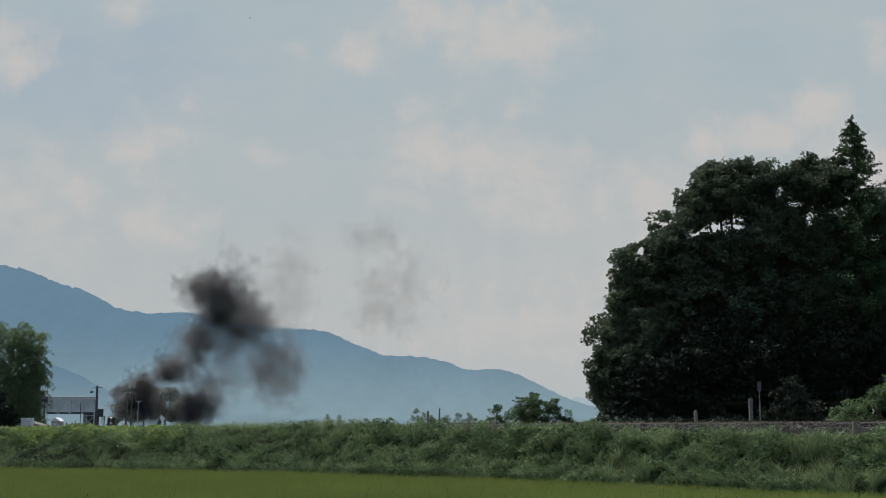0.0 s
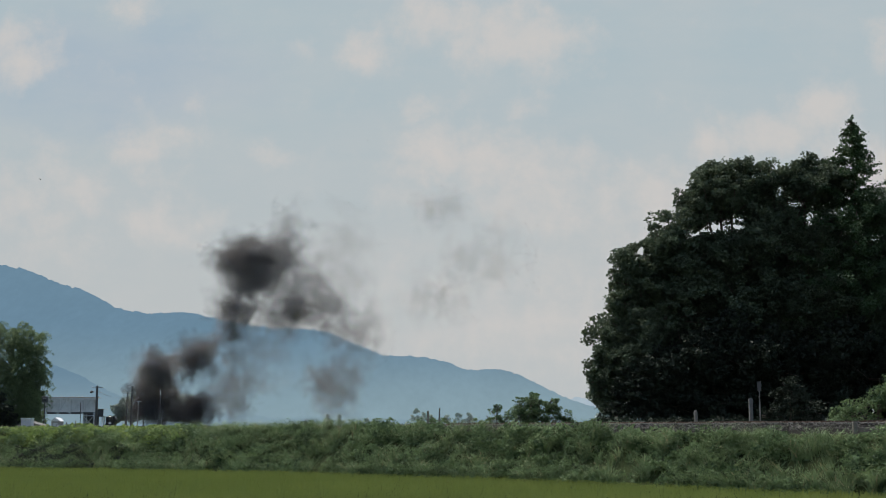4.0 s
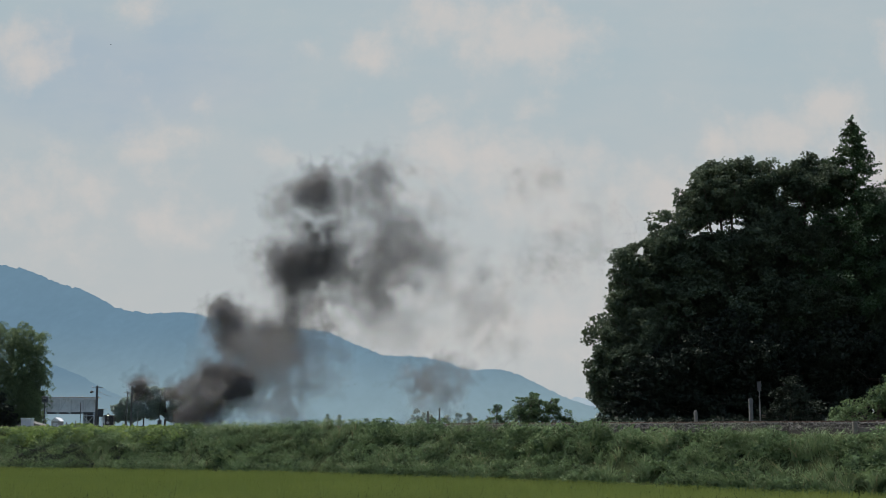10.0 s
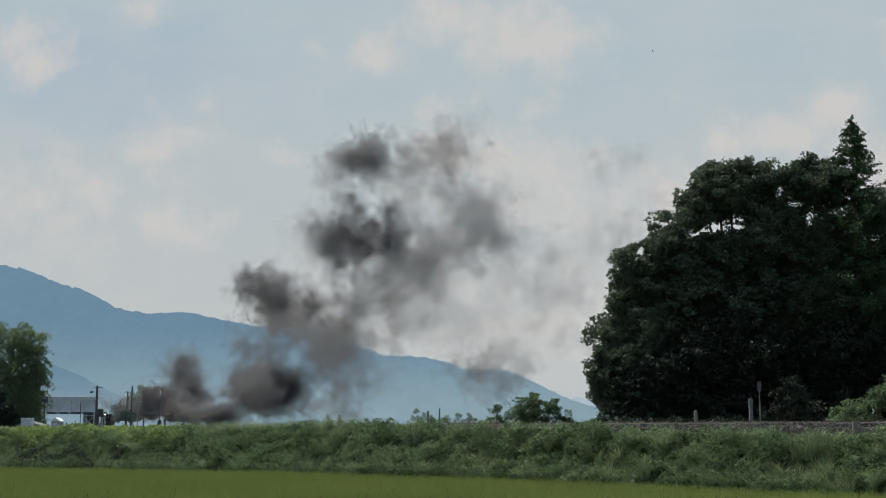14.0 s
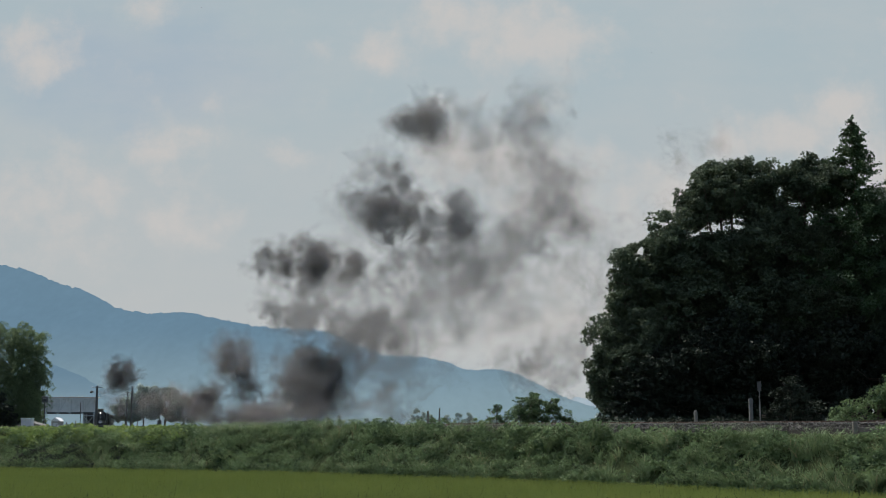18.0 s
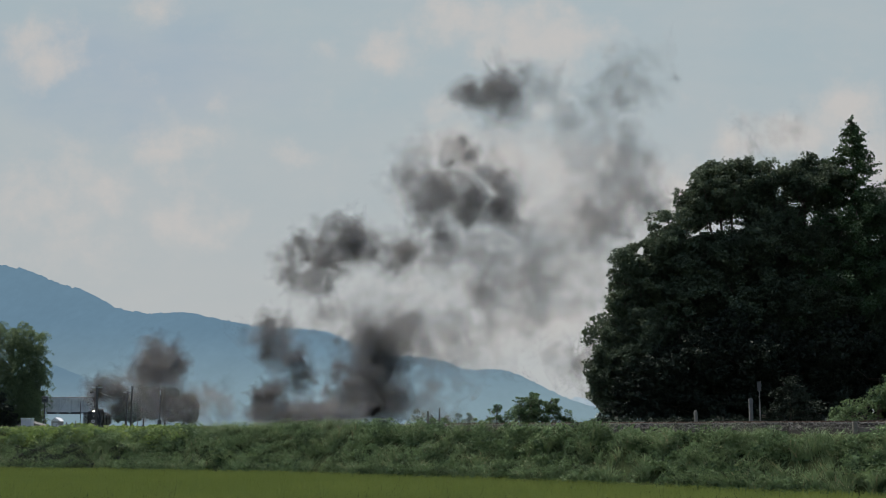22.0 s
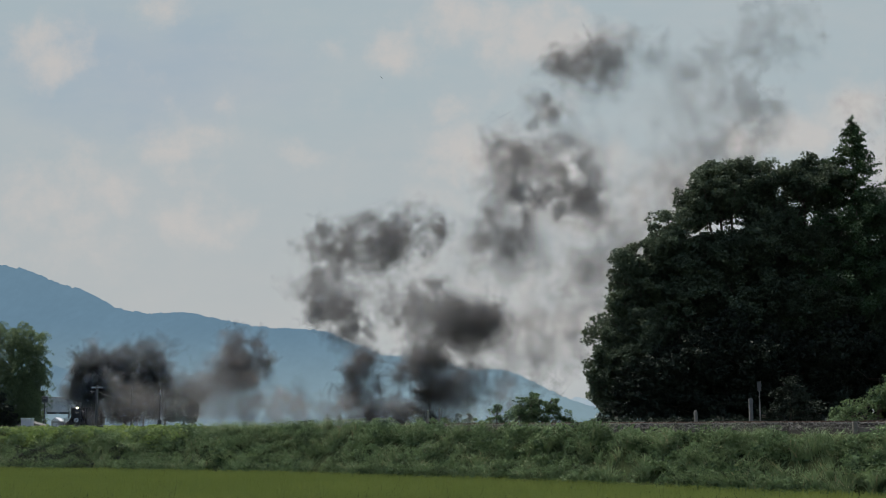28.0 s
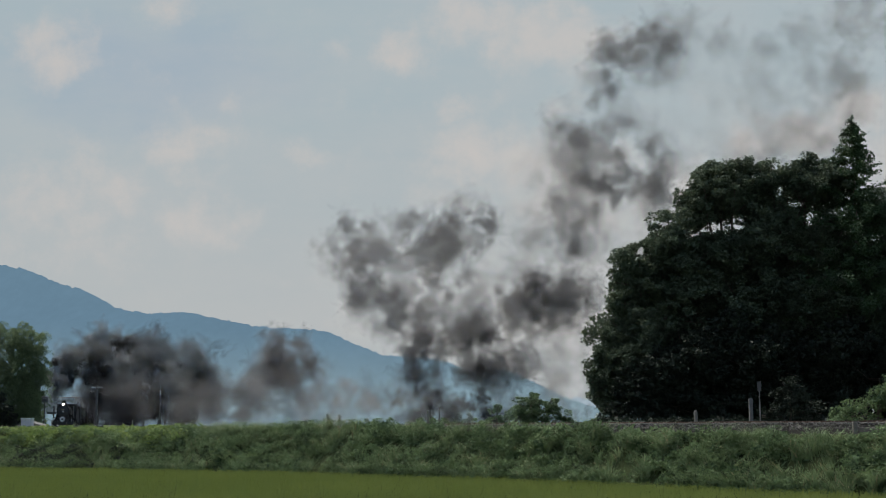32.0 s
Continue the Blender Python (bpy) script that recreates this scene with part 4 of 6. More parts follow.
# ---- train ----
def wheel(parent, x, z, r, y, spokes=10):
    w = part("wheel", lathe([(-0.06, r * 0.86), (-0.06, r), (0.05, r), (0.07, r + 0.03), (0.09, r + 0.03), (0.09, r * 0.86)], "y", 20), M_LOCO, parent)
    w.location = (x, y, z)
    bm = bmesh.new()
    for i in range(spokes):
        a = 2 * math.pi * i / spokes
        rod(bm, (0, 0, 0), (math.cos(a) * r * 0.9, 0, math.sin(a) * r * 0.9), 0.04, seg=4)
    part("spokes", bm, M_LOCO, w)
    part("hub", rodded((0, -0.1, 0), (0, 0.12, 0), r * 0.2, seg=10), M_LOCO, w)
    return w


def build_locomotive():
    """Local: x forwards, the front buffer beam at x = 0, z up from the rail tops."""
    root = empty("steam_locomotive", pose(0, 0, 0), "black steam locomotive with lit headlamp and round front plate", "locomotive")
    part("boiler", lathe([(-9.2, 0.80), (-8.9, 0.82), (-4.0, 0.80), (-3.98, 0.84), (-3.9, 0.84), (-3.88, 0.80), (-1.0, 0.80)], "x", 28), M_LOCO, root).location = (0, 0, 2.45)
    sb = part("smokebox", lathe([(-3.0, 0.83), (-0.95, 0.83), (-0.9, 0.80), (-0.84, 0.72), (-0.80, 0.70), (-0.74, 0.55), (-0.70, 0.30), (-0.69, 0.02)], "x", 28), M_LOCO, root)
    sb.location = (0, 0, 2.45)
    ring = part("smokebox_ring", lathe([(-0.93, 0.855), (-0.85, 0.855), (-0.85, 0.80)], "x", 28), M_LOCO, sb)
    part("door_handle", lathe([(-0.70, 0.09), (-0.62, 0.09), (-0.60, 0.05)], "x", 10), M_GREYMETAL, sb)
    for z in (-0.3, 0.3):
        part("hinge", boxed((-0.79, -0.55, z - 0.03), (-0.72, -0.1, z + 0.03)), M_LOCO, sb)
    for i in range(10):
        a = math.pi * 2 * i / 10
        part("clamp", boxed((-0.86, math.cos(a) * 0.74 - 0.04, math.sin(a) * 0.74 - 0.04), (-0.76, math.cos(a) * 0.74 + 0.04, math.sin(a) * 0.74 + 0.04)), M_LOCO, sb)
    part("number_plate", boxed((-0.70, -0.36, 0.18), (-0.655, 0.36, 0.36), 0.01), M_SHADE, sb, "dark plate with pale figures")
    for i, w in enumerate((0.09, 0.05, 0.09, 0.07, 0.09)):
        part("figure", boxed((-0.655, -0.28 + i * 0.12, 0.22), (-0.645, -0.28 + i * 0.12 + w, 0.32)), M_BRASS, sb)
    head = part("head_mark", lathe([(0.0, 0.33), (0.04, 0.34), (0.06, 0.31)], "x", 24), M_WHITE, root, "pale round plate on the front")
    head.location = (0.02, 0.0, 1.42)
    part("emblem", boxed((0.061, -0.16, -0.1), (0.066, 0.12, 0.12), 0.002), M_SHADE, head)
    part("chimney", lathe([(3.2, 0.33), (3.32, 0.27), (3.55, 0.25), (3.85, 0.27), (3.9, 0.31), (3.98, 0.31), (3.98, 0.24), (3.7, 0.2)], "z", 18), M_LOCO, root).location = (-1.7, 0, 0)
    part("steam_dome", lathe([(-4.9, 0.30), (-4.8, 0.42), (-3.6, 0.42), (-3.5, 0.30)], "x", 16), M_LOCO, root).location = (0, 0, 3.3)
    lamp = part("headlamp", lathe([(-0.32, 0.12), (-0.28, 0.19), (0.0, 0.21), (0.02, 0.23), (0.06, 0.23), (0.06, 0.19)], "x", 18), M_LOCO, root)
    lamp.location = (-0.98, 0, 3.42)
    part("lens", lathe([(0.03, 0.19), (0.075, 0.18), (0.10, 0.10)], "x", 16), M_LAMP, lamp, "bright warm headlamp lens")
    part("lamp_bracket", boxed((-0.22, -0.08, -0.22), (-0.05, 0.08, -0.15)), M_LOCO, lamp)
    for y in (-1, 1):
        d = part("smoke_deflector", boxed((-3.1, y * 1.3 - 0.02, 1.75), (-0.55, y * 1.3 + 0.02, 3.25), 0.01), M_LOCO, root, "upright black smoke deflector plate")
        part("stay", rodded((-1.2, y * 0.8, 2.7), (-1.2, y * 1.28, 2.9), 0.025, seg=6), M_LOCO, d)
        part("running_board", boxed((-9.2, y * 0.8 - 0.02 if y > 0 else -1.36, 1.6), (-0.6, 1.36 if y > 0 else -0.78, 1.68)), M_LOCO, root)
        part("cylinder", lathe([(-2.7, 0.30), (-2.65, 0.42), (-1.35, 0.42), (-1.3, 0.30)], "x", 14), M_LOCO, root).location = (0, y * 1.05, 0.95)
        part("steam_pipe", rodded((-2.0, y * 0.75, 2.2), (-2.0, y * 1.05, 1.25), 0.14, seg=8), M_LOCO, root)
        part("buffer_lamp", lathe([(-0.05, 0.1), (0.1, 0.11), (0.12, 0.07)], "x", 12), M_GLASS, root).location = (0.03, y * 0.95, 1.3)
        part("step", boxed((-0.35, y * 1.15 - 0.15, 0.35), (-0.15, y * 1.15 + 0.15, 0.4)), M_LOCO, root)
        part("handrail", rodded((-0.05, y * 1.2, 1.12), (-0.05, y * 1.2, 1.75), 0.02, seg=6), M_GREYMETAL, root)
        part("boiler_rail", rodded((-8.8, y * 0.86, 2.75), (-3.2, y * 0.86, 2.75), 0.025, seg=6), M_LOCO, root)
        part("connecting_rod", boxed((-6.8, y * 0.86 - 0.04, 0.62), (-3.6, y * 0.86 + 0.04, 0.76), 0.01), M_GREYMETAL, root)
        for x in (-3.9, -5.5, -7.1):
            wheel(root, x, 0.7, 0.69, y * 0.62)
        wheel(root, -1.3, 0.43, 0.41, y * 0.6, 8)
        wheel(root, -8.7, 0.43, 0.41, y * 0.6, 8)
    part("buffer_beam", boxed((-0.12, -1.28, 0.78), (0.0, 1.28, 1.12), 0.02), M_LOCO, root)
    part("front_deck", boxed((-0.95, -1.2, 1.13), (-0.02, 1.2, 1.2), 0.01), M_LOCO, root)
    part("coupler", boxed((0.0, -0.14, 0.72), (0.42, 0.14, 1.02), 0.05), M_LOCO, root)
    part("cowcatcher", boxed((-0.3, -1.0, 0.15), (-0.2, 1.0, 0.5), 0.02), M_LOCO, root)
    part("frame", boxed((-9.6, -0.5, 0.55), (-0.12, 0.5, 1.55)), M_LOCO, root)
    cab = part("cab", boxed((-11.0, -1.35, 1.3), (-9.1, 1.35, 3.45), 0.04), M_LOCO, root)
    part("cab_roof", boxed((-11.3, -1.42, 3.455), (-9.0, 1.42, 3.6), 0.06), M_LOCO, root)
    for y in (-1.36, 1.355):
        part("cab_window", boxed((-10.4, y, 2.4), (-9.4, y + 0.006, 3.1)), M_GLASS, cab)
    for y in (-1.1, 0.75):
        part("spectacle", boxed((-9.097, y, 2.75), (-9.09, y + 0.35, 3.2)), M_GLASS, cab)
    # tender
    tender = part("tender", boxed((-17.4, -1.35, 1.05), (-11.5, 1.35, 3.0), 0.05), M_LOCO, root, "black riveted coal tender")
    bm = bmesh.new()
    for i in range(60):
        bmesh.ops.create_icosphere(bm, subdivisions=1, radius=rng.uniform(0.2, 0.42), matrix=Matrix.Translation((rng.uniform(-16.6, -12.0), rng.uniform(-1, 1), 3.0 + rng.uniform(-0.1, 0.25))))
    part("coal", bm, M_COAL, tender)
    for x in (-12.4, -13.9, -15.4, -16.8):
        for y in (-0.62, 0.62):
            wheel(root, x, 0.43, 0.41, y, 8)
    return root


def build_coach():
    root = empty("passenger_coach", pose(0, 0, 0), "dark brown old passenger coach behind the locomotive", "coach", "coaches of the train")
    part("body", boxed((-19.2, -1.38, 1.05), (0, 1.38, 3.35), 0.06), M_COACH, root)
    roof = []
    bm = bmesh.new()
    n = 10
    for x in (-19.3, 0.1):
        roof.append([bm.verts.new((x, -1.42 + 2.84 * i / n, 3.35 + 0.42 * math.sin(math.pi * i / n) ** 0.7)) for i in range(n + 1)])
    for i in range(n):
        bm.faces.new((roof[0][i], roof[0][i + 1], roof[1][i + 1], roof[1][i]))
    bm.faces.new(roof[0])
    bm.faces.new(roof[1][::-1])
    bmesh.ops.recalc_face_normals(bm, faces=bm.faces)
    part("roof", bm, M_SHADE, root, "dark arched roof")
    for y in (-1.39, 1.386):
        for i in range(12):
            part("window", boxed((-18.0 + i * 1.42, y, 2.0), (-17.1 + i * 1.42, y + 0.004, 2.8)), M_GLASS, root)
        for x in (-18.8, -0.75):
            part("door", boxed((x, y - 0.004, 1.15), (x + 0.65, y + 0.008, 3.1)), M_SHADE, root)
    for c in (-16.0, -3.2):
        part("bogie", boxed((c - 1.5, -1.0, 0.4), (c + 1.5, 1.0, 0.85), 0.04), M_SHADE, root)
        for dx in (-1.0, 1.0):
            for y in (-0.62, 0.62):
                wheel(root, c + dx, 0.43, 0.41, y, 4)
    part("underframe", boxed((-19.0, -1.1, 0.86), (-0.2, 1.1, 1.045)), M_SHADE, root)
    part("gangway", boxed((0.0, -0.5, 1.1), (0.25, 0.5, 3.1), 0.02), M_SHADE, root)
    return root


loco = build_locomotive()
coaches = [build_coach()]
for _ in range(2):
    coaches.append(copy_thing(coaches[0], pose(0, 0, 0)))


# ---- dragonflies over the paddy ----
def build_dragonfly():
    root = empty("dragonfly", pose(0, 22, 4), "small dark dragonfly with clear wings over the paddy", "dragonfly", "dragonflies over the paddy")
    part("body", lathe([(-0.03, 0.001), (-0.026, 0.002), (0.006, 0.0022), (0.01, 0.0045), (0.02, 0.0045), (0.024, 0.0035), (0.028, 0.0035), (0.031, 0.001)], "x", 8), M_INSECT, root)
    for x, sweep_back in ((0.016, 0.004), (0.011, -0.006)):
        for side in (-1, 1):
            bm = bmesh.new()
            v = [bm.verts.new(q) for q in ((x - 0.003, side * 0.003, 0.004), (x + 0.003, side * 0.003, 0.004), (x + 0.004 + sweep_back, side * 0.04, 0.008), (x - 0.004 + sweep_back, side * 0.04, 0.008), (x + sweep_back, side * 0.046, 0.008))]
            for f in ((0, 1, 2, 3), (3, 2, 4)):
                bm.faces.new([v[i] for i in f])
            bmesh.ops.solidify(bm, geom=list(bm.faces), thickness=0.0006)
            part("wing", bm, M_INSECT, root, "thin veined wing")
    return root


dragonflies = [build_dragonfly()]
dragonflies[0].scale = (0.55, 0.55, 0.55)
for _ in range(4):
    dragonflies.append(copy_thing(dragonflies[0], pose(0, 22, 4)))


# ---- smoke of the locomotive: billows that rise, drift with the wind and part ----
def smoke_material(name, colour, opacity, scale=2.0, ragged=2.3, bite=0.34, soft=0.85):
    """Smoke that thins towards the rims of its flakes, eaten into by eddies."""
    k = Nodes(name)
    obj = k.n("ObjectInfo")
    co = k.n("TexCoord").outputs["Object"]
    shift = k.vec("SCALE", (37.0, 19.0, 53.0), obj.outputs["Random"])
    p = k.vec("ADD", co, shift)
    curl = k.n("TexNoise", Vector=p, Scale=scale * 0.8, Detail=2.0).outputs["Color"]
    p = k.vec("ADD", p, k.vec("SCALE", k.vec("SUBTRACT", curl, (0.5, 0.5, 0.5)), 0.55))
    thick = k.n("Attribute")
    thick.attribute_name = "thick"
    eddy = k.math("MULTIPLY", k.math("SUBTRACT", k.noise(p, scale, 5, 0.6), 0.5), ragged)
    dens = k.math("SUBTRACT", k.math("ADD", thick.outputs["Fac"], eddy), bite)
    alpha = k.span(dens, 0.0, soft, 0.0, opacity, True)
    tone = k.vec("SCALE", colour, k.span(obj.outputs["Random"], 0, 1, 0.8, 1.2))
    dif = k.n("BsdfDiffuse", Color=tone)
    thru = k.n("BsdfTranslucent", Color=tone)
    half = k.n("MixShader", Fac=0.5)
    k.t.links.new(dif.outputs[0], half.inputs[1])
    k.t.links.new(thru.outputs[0], half.inputs[2])
    clear = k.n("BsdfTransparent")
    mx = k.n("MixShader", Fac=alpha)
    k.t.links.new(clear.outputs[0], mx.inputs[1])
    k.t.links.new(half.outputs[0], mx.inputs[2])
    return k.done(mx.outputs[0])


M_SMOKE = {
    "fresh": smoke_material("fresh_smoke", (0.13, 0.142, 0.148), 0.46),
    "jet": smoke_material("jet_smoke", (0.12, 0.118, 0.116), 0.36),
    "mid": smoke_material("thick_smoke", (0.17, 0.168, 0.166), 0.225),
    "old": smoke_material("drifting_smoke", (0.22, 0.218, 0.214), 0.1),
    "low": smoke_material("ground_smoke", (0.27, 0.255, 0.245), 0.13),
    "thin": smoke_material("thin_smoke", (0.27, 0.265, 0.258), 0.06),
    "faint": smoke_material("faint_smoke", (0.30, 0.29, 0.28), 0.04),
}
M_BILLOW = smoke_material("billowing_smoke", (0.17, 0.185, 0.193), 0.9, 3.2, 1.6, 0.1, 0.5)


def puff_mesh(style, seed):
    """A puff of radius 1: many curved flakes that thin out to their rims, round a loose centre."""
    r = np.random.default_rng(seed)
    verts, faces, thick = [], [], []
    for _ in range({"fresh": 8, "jet": 8, "mid": 8, "old": 7}.get(style, 5)):
        d = r.normal(size=3)
        d /= np.linalg.norm(d)
        c = d * r.uniform(0.0, 0.55)
        nrm = r.normal(size=3)
        nrm /= np.linalg.norm(nrm)
        u = np.cross(nrm, r.normal(size=3))
        u /= np.linalg.norm(u)
        w = np.cross(nrm, u)
        size = r.uniform(0.6, 0.95)
        base = len(verts)
        verts.append(c)
        thick.append(1.0)
        seg = 10
        for ring, (s, t) in enumerate(((0.35, 0.8), (0.7, 0.38), (1.0, -0.15))):
            for i in range(seg):
                a = 2 * math.pi * i / seg
                wob = 1 + 0.15 * math.sin(3 * a + seed) * (ring > 0) + r.uniform(-0.06, 0.06)
                q = c + (u * math.cos(a) + w * math.sin(a)) * size * s * wob - nrm * size * 0.16 * s * s
                verts.append(q)
                thick.append(t)
        for i in range(seg):
            j = (i + 1) % seg
            faces.append((base, base + 1 + i, base + 1 + j))
            for ring in range(2):
                o = base + 1 + ring * seg
                faces.append((o + i, o + seg + i, o + seg + j, o + j))
    me = mesh_of("puff", verts, faces, M_SMOKE[style], True)
    att = me.attributes.new("thick", "FLOAT", "POINT")
    att.data.foreach_set("value", thick)
    return me


def billow_mesh(seed):
    """A dense knobbly billow of radius 1: shells one inside the other, the outer ones thinner."""
    bm = bmesh.new()
    off = Vector((seed * 3.1, seed * 1.7, seed * 0.9))
    thick = []
    for size, dens in ((1.0, 0.12), (0.94, 0.22), (0.87, 0.4), (0.78, 0.7)):
        made = bmesh.ops.create_icosphere(bm, subdivisions=4, radius=1.0)
        for v in made["verts"]:
            n = v.co.normalized()
            big = noise.noise(n * 1.3 + off)
            knob = 1 - abs(noise.noise(n * 2.6 + off * 2)) * 2.0
            fine = 1 - abs(noise.noise(n * 6.0 + off * 3)) * 2.0
            v.co = n * (0.58 + 0.25 * big + 0.22 * knob + 0.10 * fine) * size
            thick.append(dens)
    me = bpy.data.meshes.new("puff")
    bm.to_mesh(me)
    bm.free()
    me.polygons.foreach_set("use_smooth", [True] * len(me.polygons))
    att = me.attributes.new("thick", "FLOAT", "POINT")
    att.data.foreach_set("value", thick)
    me.materials.append(M_BILLOW)
    return me


PUFFS = {s: [puff_mesh(s, 11 * i + 3) for i in range(6)] for s in M_SMOKE}
BILLOWS = [billow_mesh(i + 1) for i in range(5)]
SMOKE_LABEL = {
    "jet": "black coal smoke blown out by the chimney", "fresh": "dense dark grey coal smoke fresh from the chimney", "mid": "thick dark grey coal smoke drifting with the wind",
    "old": "loose grey smoke cloud drifting high over the valley", "low": "brownish grey smoke lying low over the fields", "thin": "thin brownish grey smoke hanging in the air", "faint": "faint smoke haze breaking up in the sky"}
PLUMES = []


def smoke(away, style, count, rows):
    """One cloud of puffs. Rows: seconds, x, z and half width and height of the cloud, which drifts at the distance away."""
    cloud = empty("smoke_cloud", pose(rows[0][1], away, rows[0][2]), SMOKE_LABEL[style], "smoke", "smoke of the train")
    spans = [math.sqrt(r[3] * r[4]) for r in rows if r[3] > 0.6]
    early, late = min(spans), max(spans)
    puffs = []
    count = int(count * 1.4)
    for i in range(count):
        a = rng.uniform(0, 2 * math.pi)
        d = np.array([math.cos(a), 0, math.sin(a)]) * rng.uniform(0, 1) ** 0.55
        d[1] = rng.uniform(-0.6, 0.6)
        share = i / count
        base = early * 1.25 if share < 0.25 else early + (late - early) * (0.3 + 0.7 * share)
        dense = style == "fresh" and i % 4 == 0
        look_of = {"jet": "mid", "mid": "old", "old": "thin"}.get(style, style) if share > 0.5 or i % 3 == 2 else style
        s = base * (rng.uniform(0.36, 0.52) if dense else rng.uniform(0.68, 1.08) * (1.0 + 0.35 * share))
        if style in ("thin", "low", "faint"):
            s = base * rng.uniform(0.7, 1.1)
        if dense:
            d *= 0.65
        ob = new("puff", BILLOWS[rng.integers(5)] if dense else PUFFS[look_of][rng.integers(6)])
        ob.parent = cloud
        ob["kind"] = "stuff"
        ob.scale = (s * rng.uniform(1.0, 1.25), s, s * rng.uniform(0.8, 1.0))
        puffs.append((ob, d, s, rng.uniform(0, 360, 3), rng.uniform(-2.5, 2.5, 3)))
    PLUMES.append((cloud, away, rows, puffs))


def build_smoke():
    smoke(445, "old", 16, [(0, -74.8, 61.0, 5.8, 5.8), (3, -59.3, 70.4, 6.7, 6.3), (6, -44.5, 81.7, 8.4, 6.7), (10, -19.8, 94.9, 9.5, 6.3), (14, 7.6, 105.3, 11.6, 7.4), (17, 29.9, 113.3, 12.7, 8.5), (19, 45.9, 120.9, 13.8, 8.5), (21, 65.1, 127.5, 14.9, 8.5), (23, 84.4, 134.1, 16.0, 9.0), (25, 102.7, 139.6, 17.1, 9.6), (28, 129.7, 147.3, 18.2, 9.6), (30, 149.2, 151.8, 19.3, 9.6), (32, 166.5, 155.1, 19.3, 9.7)])
    smoke(445, "mid", 24, [(0, -85.0, 53.6, 9.4, 4.2), (3, -73.8, 61.0, 10.4, 5.8), (6, -61.5, 73.2, 10.0, 6.7), (10, -43.9, 89.6, 9.5, 8.0), (14, -25.1, 102.5, 11.6, 7.0), (17, -8.3, 113.3, 11.7, 6.8), (19, 2.3, 118.7, 12.3, 7.4), (21, 16.2, 124.8, 13.8, 7.0), (23, 31.1, 129.7, 15.3, 7.0), (25, 46.1, 134.5, 17.5, 7.7), (28, 61.1, 139.6, 17.1, 8.1), (30, 71.8, 143.3, 18.2, 8.6), (32, 82.6, 145.1, 19.3, 9.6)])
    smoke(445, "mid", 22, [(0, -84.8, 47.4, 6.2, 7.3), (3, -78.8, 54.7, 7.3, 7.3), (6, -65.5, 66.2, 9.4, 9.4), (10, -53.0, 64.1, 10.0, 8.3), (14, -37.4, 73.6, 10.5, 8.8), (17, -28.1, 81.0, 10.5, 8.8), (19, -14.5, 87.4, 12.6, 8.4), (21, -4.0, 90.6, 13.7, 9.5), (23, 6.5, 93.9, 13.7, 11.6), (25, 15.0, 97.1, 12.6, 12.6), (28, 32.9, 103.5, 11.6, 14.8), (30, 45.7, 108.9, 11.6, 15.9), (32, 55.2, 110.0, 10.6, 16.9)])
    smoke(445, "mid", 20, [(0, -80.7, 46.3, 6.2, 8.3), (3, -71.5, 52.6, 7.3, 8.3), (6, -55.1, 69.4, 9.4, 8.4), (10, -43.6, 65.2, 8.3, 9.4), (14, -21.7, 72.5, 9.4, 8.8), (17, -4.0, 77.4, 11.5, 8.0), (19, 7.5, 78.9, 12.6, 6.3), (21, 14.9, 83.2, 10.5, 7.3), (23, 22.3, 85.3, 10.5, 8.4), (25, 30.7, 87.4, 9.5, 9.5), (28, 50.7, 89.6, 8.4, 10.5), (30, 64.4, 93.9, 10.5, 10.5), (32, 75.0, 94.9, 11.6, 10.5)])
    smoke(445, "thin", 16, [(0, -92.3, 52.6, 5.2, 3.7), (3, -84.2, 61.0, 5.2, 5.2), (6, -73.5, 67.3, 5.2, 7.3), (10, -58.5, 80.0, 7.3, 8.4), (14, -38.7, 91.7, 8.4, 9.5), (17, -28.2, 92.8, 10.5, 8.4), (19, -17.7, 94.9, 11.6, 8.4), (21, -11.4, 92.8, 10.5, 10.5), (23, -0.8, 97.1, 11.6, 12.6), (25, 7.6, 94.9, 10.5, 13.7), (28, 25.4, 90.6, 10.5, 18.9), (30, 39.1, 92.8, 10.5, 21.0), (32, 47.6, 92.8, 10.5, 21.0)])
    smoke(445, "old", 20, [(0, -75.5, 48.4, 6.2, 8.3), (3, -65.4, 59.9, 6.2, 7.3), (6, -50.0, 71.5, 8.4, 9.4), (10, -28.1, 84.2, 8.4, 11.5), (14, -5.1, 93.9, 9.5, 11.6), (17, 17.1, 101.4, 11.6, 9.5), (19, 34.0, 106.8, 13.7, 10.6), (21, 51.0, 107.9, 13.7, 11.6), (23, 64.9, 115.5, 13.8, 10.6), (25, 80.8, 117.6, 14.8, 9.5), (28, 102.4, 129.7, 12.8, 10.6), (30, 118.5, 134.1, 14.9, 10.7), (32, 135.8, 138.5, 17.1, 10.7)])
    smoke(445, "old", 18, [(0, -71.2, 41.1, 7.2, 6.2), (3, -56.9, 48.4, 8.3, 8.3), (6, -40.4, 61.0, 8.3, 10.4), (10, -17.6, 71.5, 9.4, 10.5), (14, 9.6, 78.9, 10.5, 10.5), (17, 32.8, 88.5, 10.5, 10.5), (19, 45.4, 90.6, 11.6, 12.6), (21, 58.1, 92.8, 12.6, 12.6), (23, 75.1, 99.2, 11.6, 12.7), (25, 92.2, 107.9, 9.5, 9.5), (28, 115.8, 116.5, 11.7, 8.1), (30, 131.8, 119.8, 10.6, 8.5), (32, 150.1, 125.3, 8.5, 10.6)])
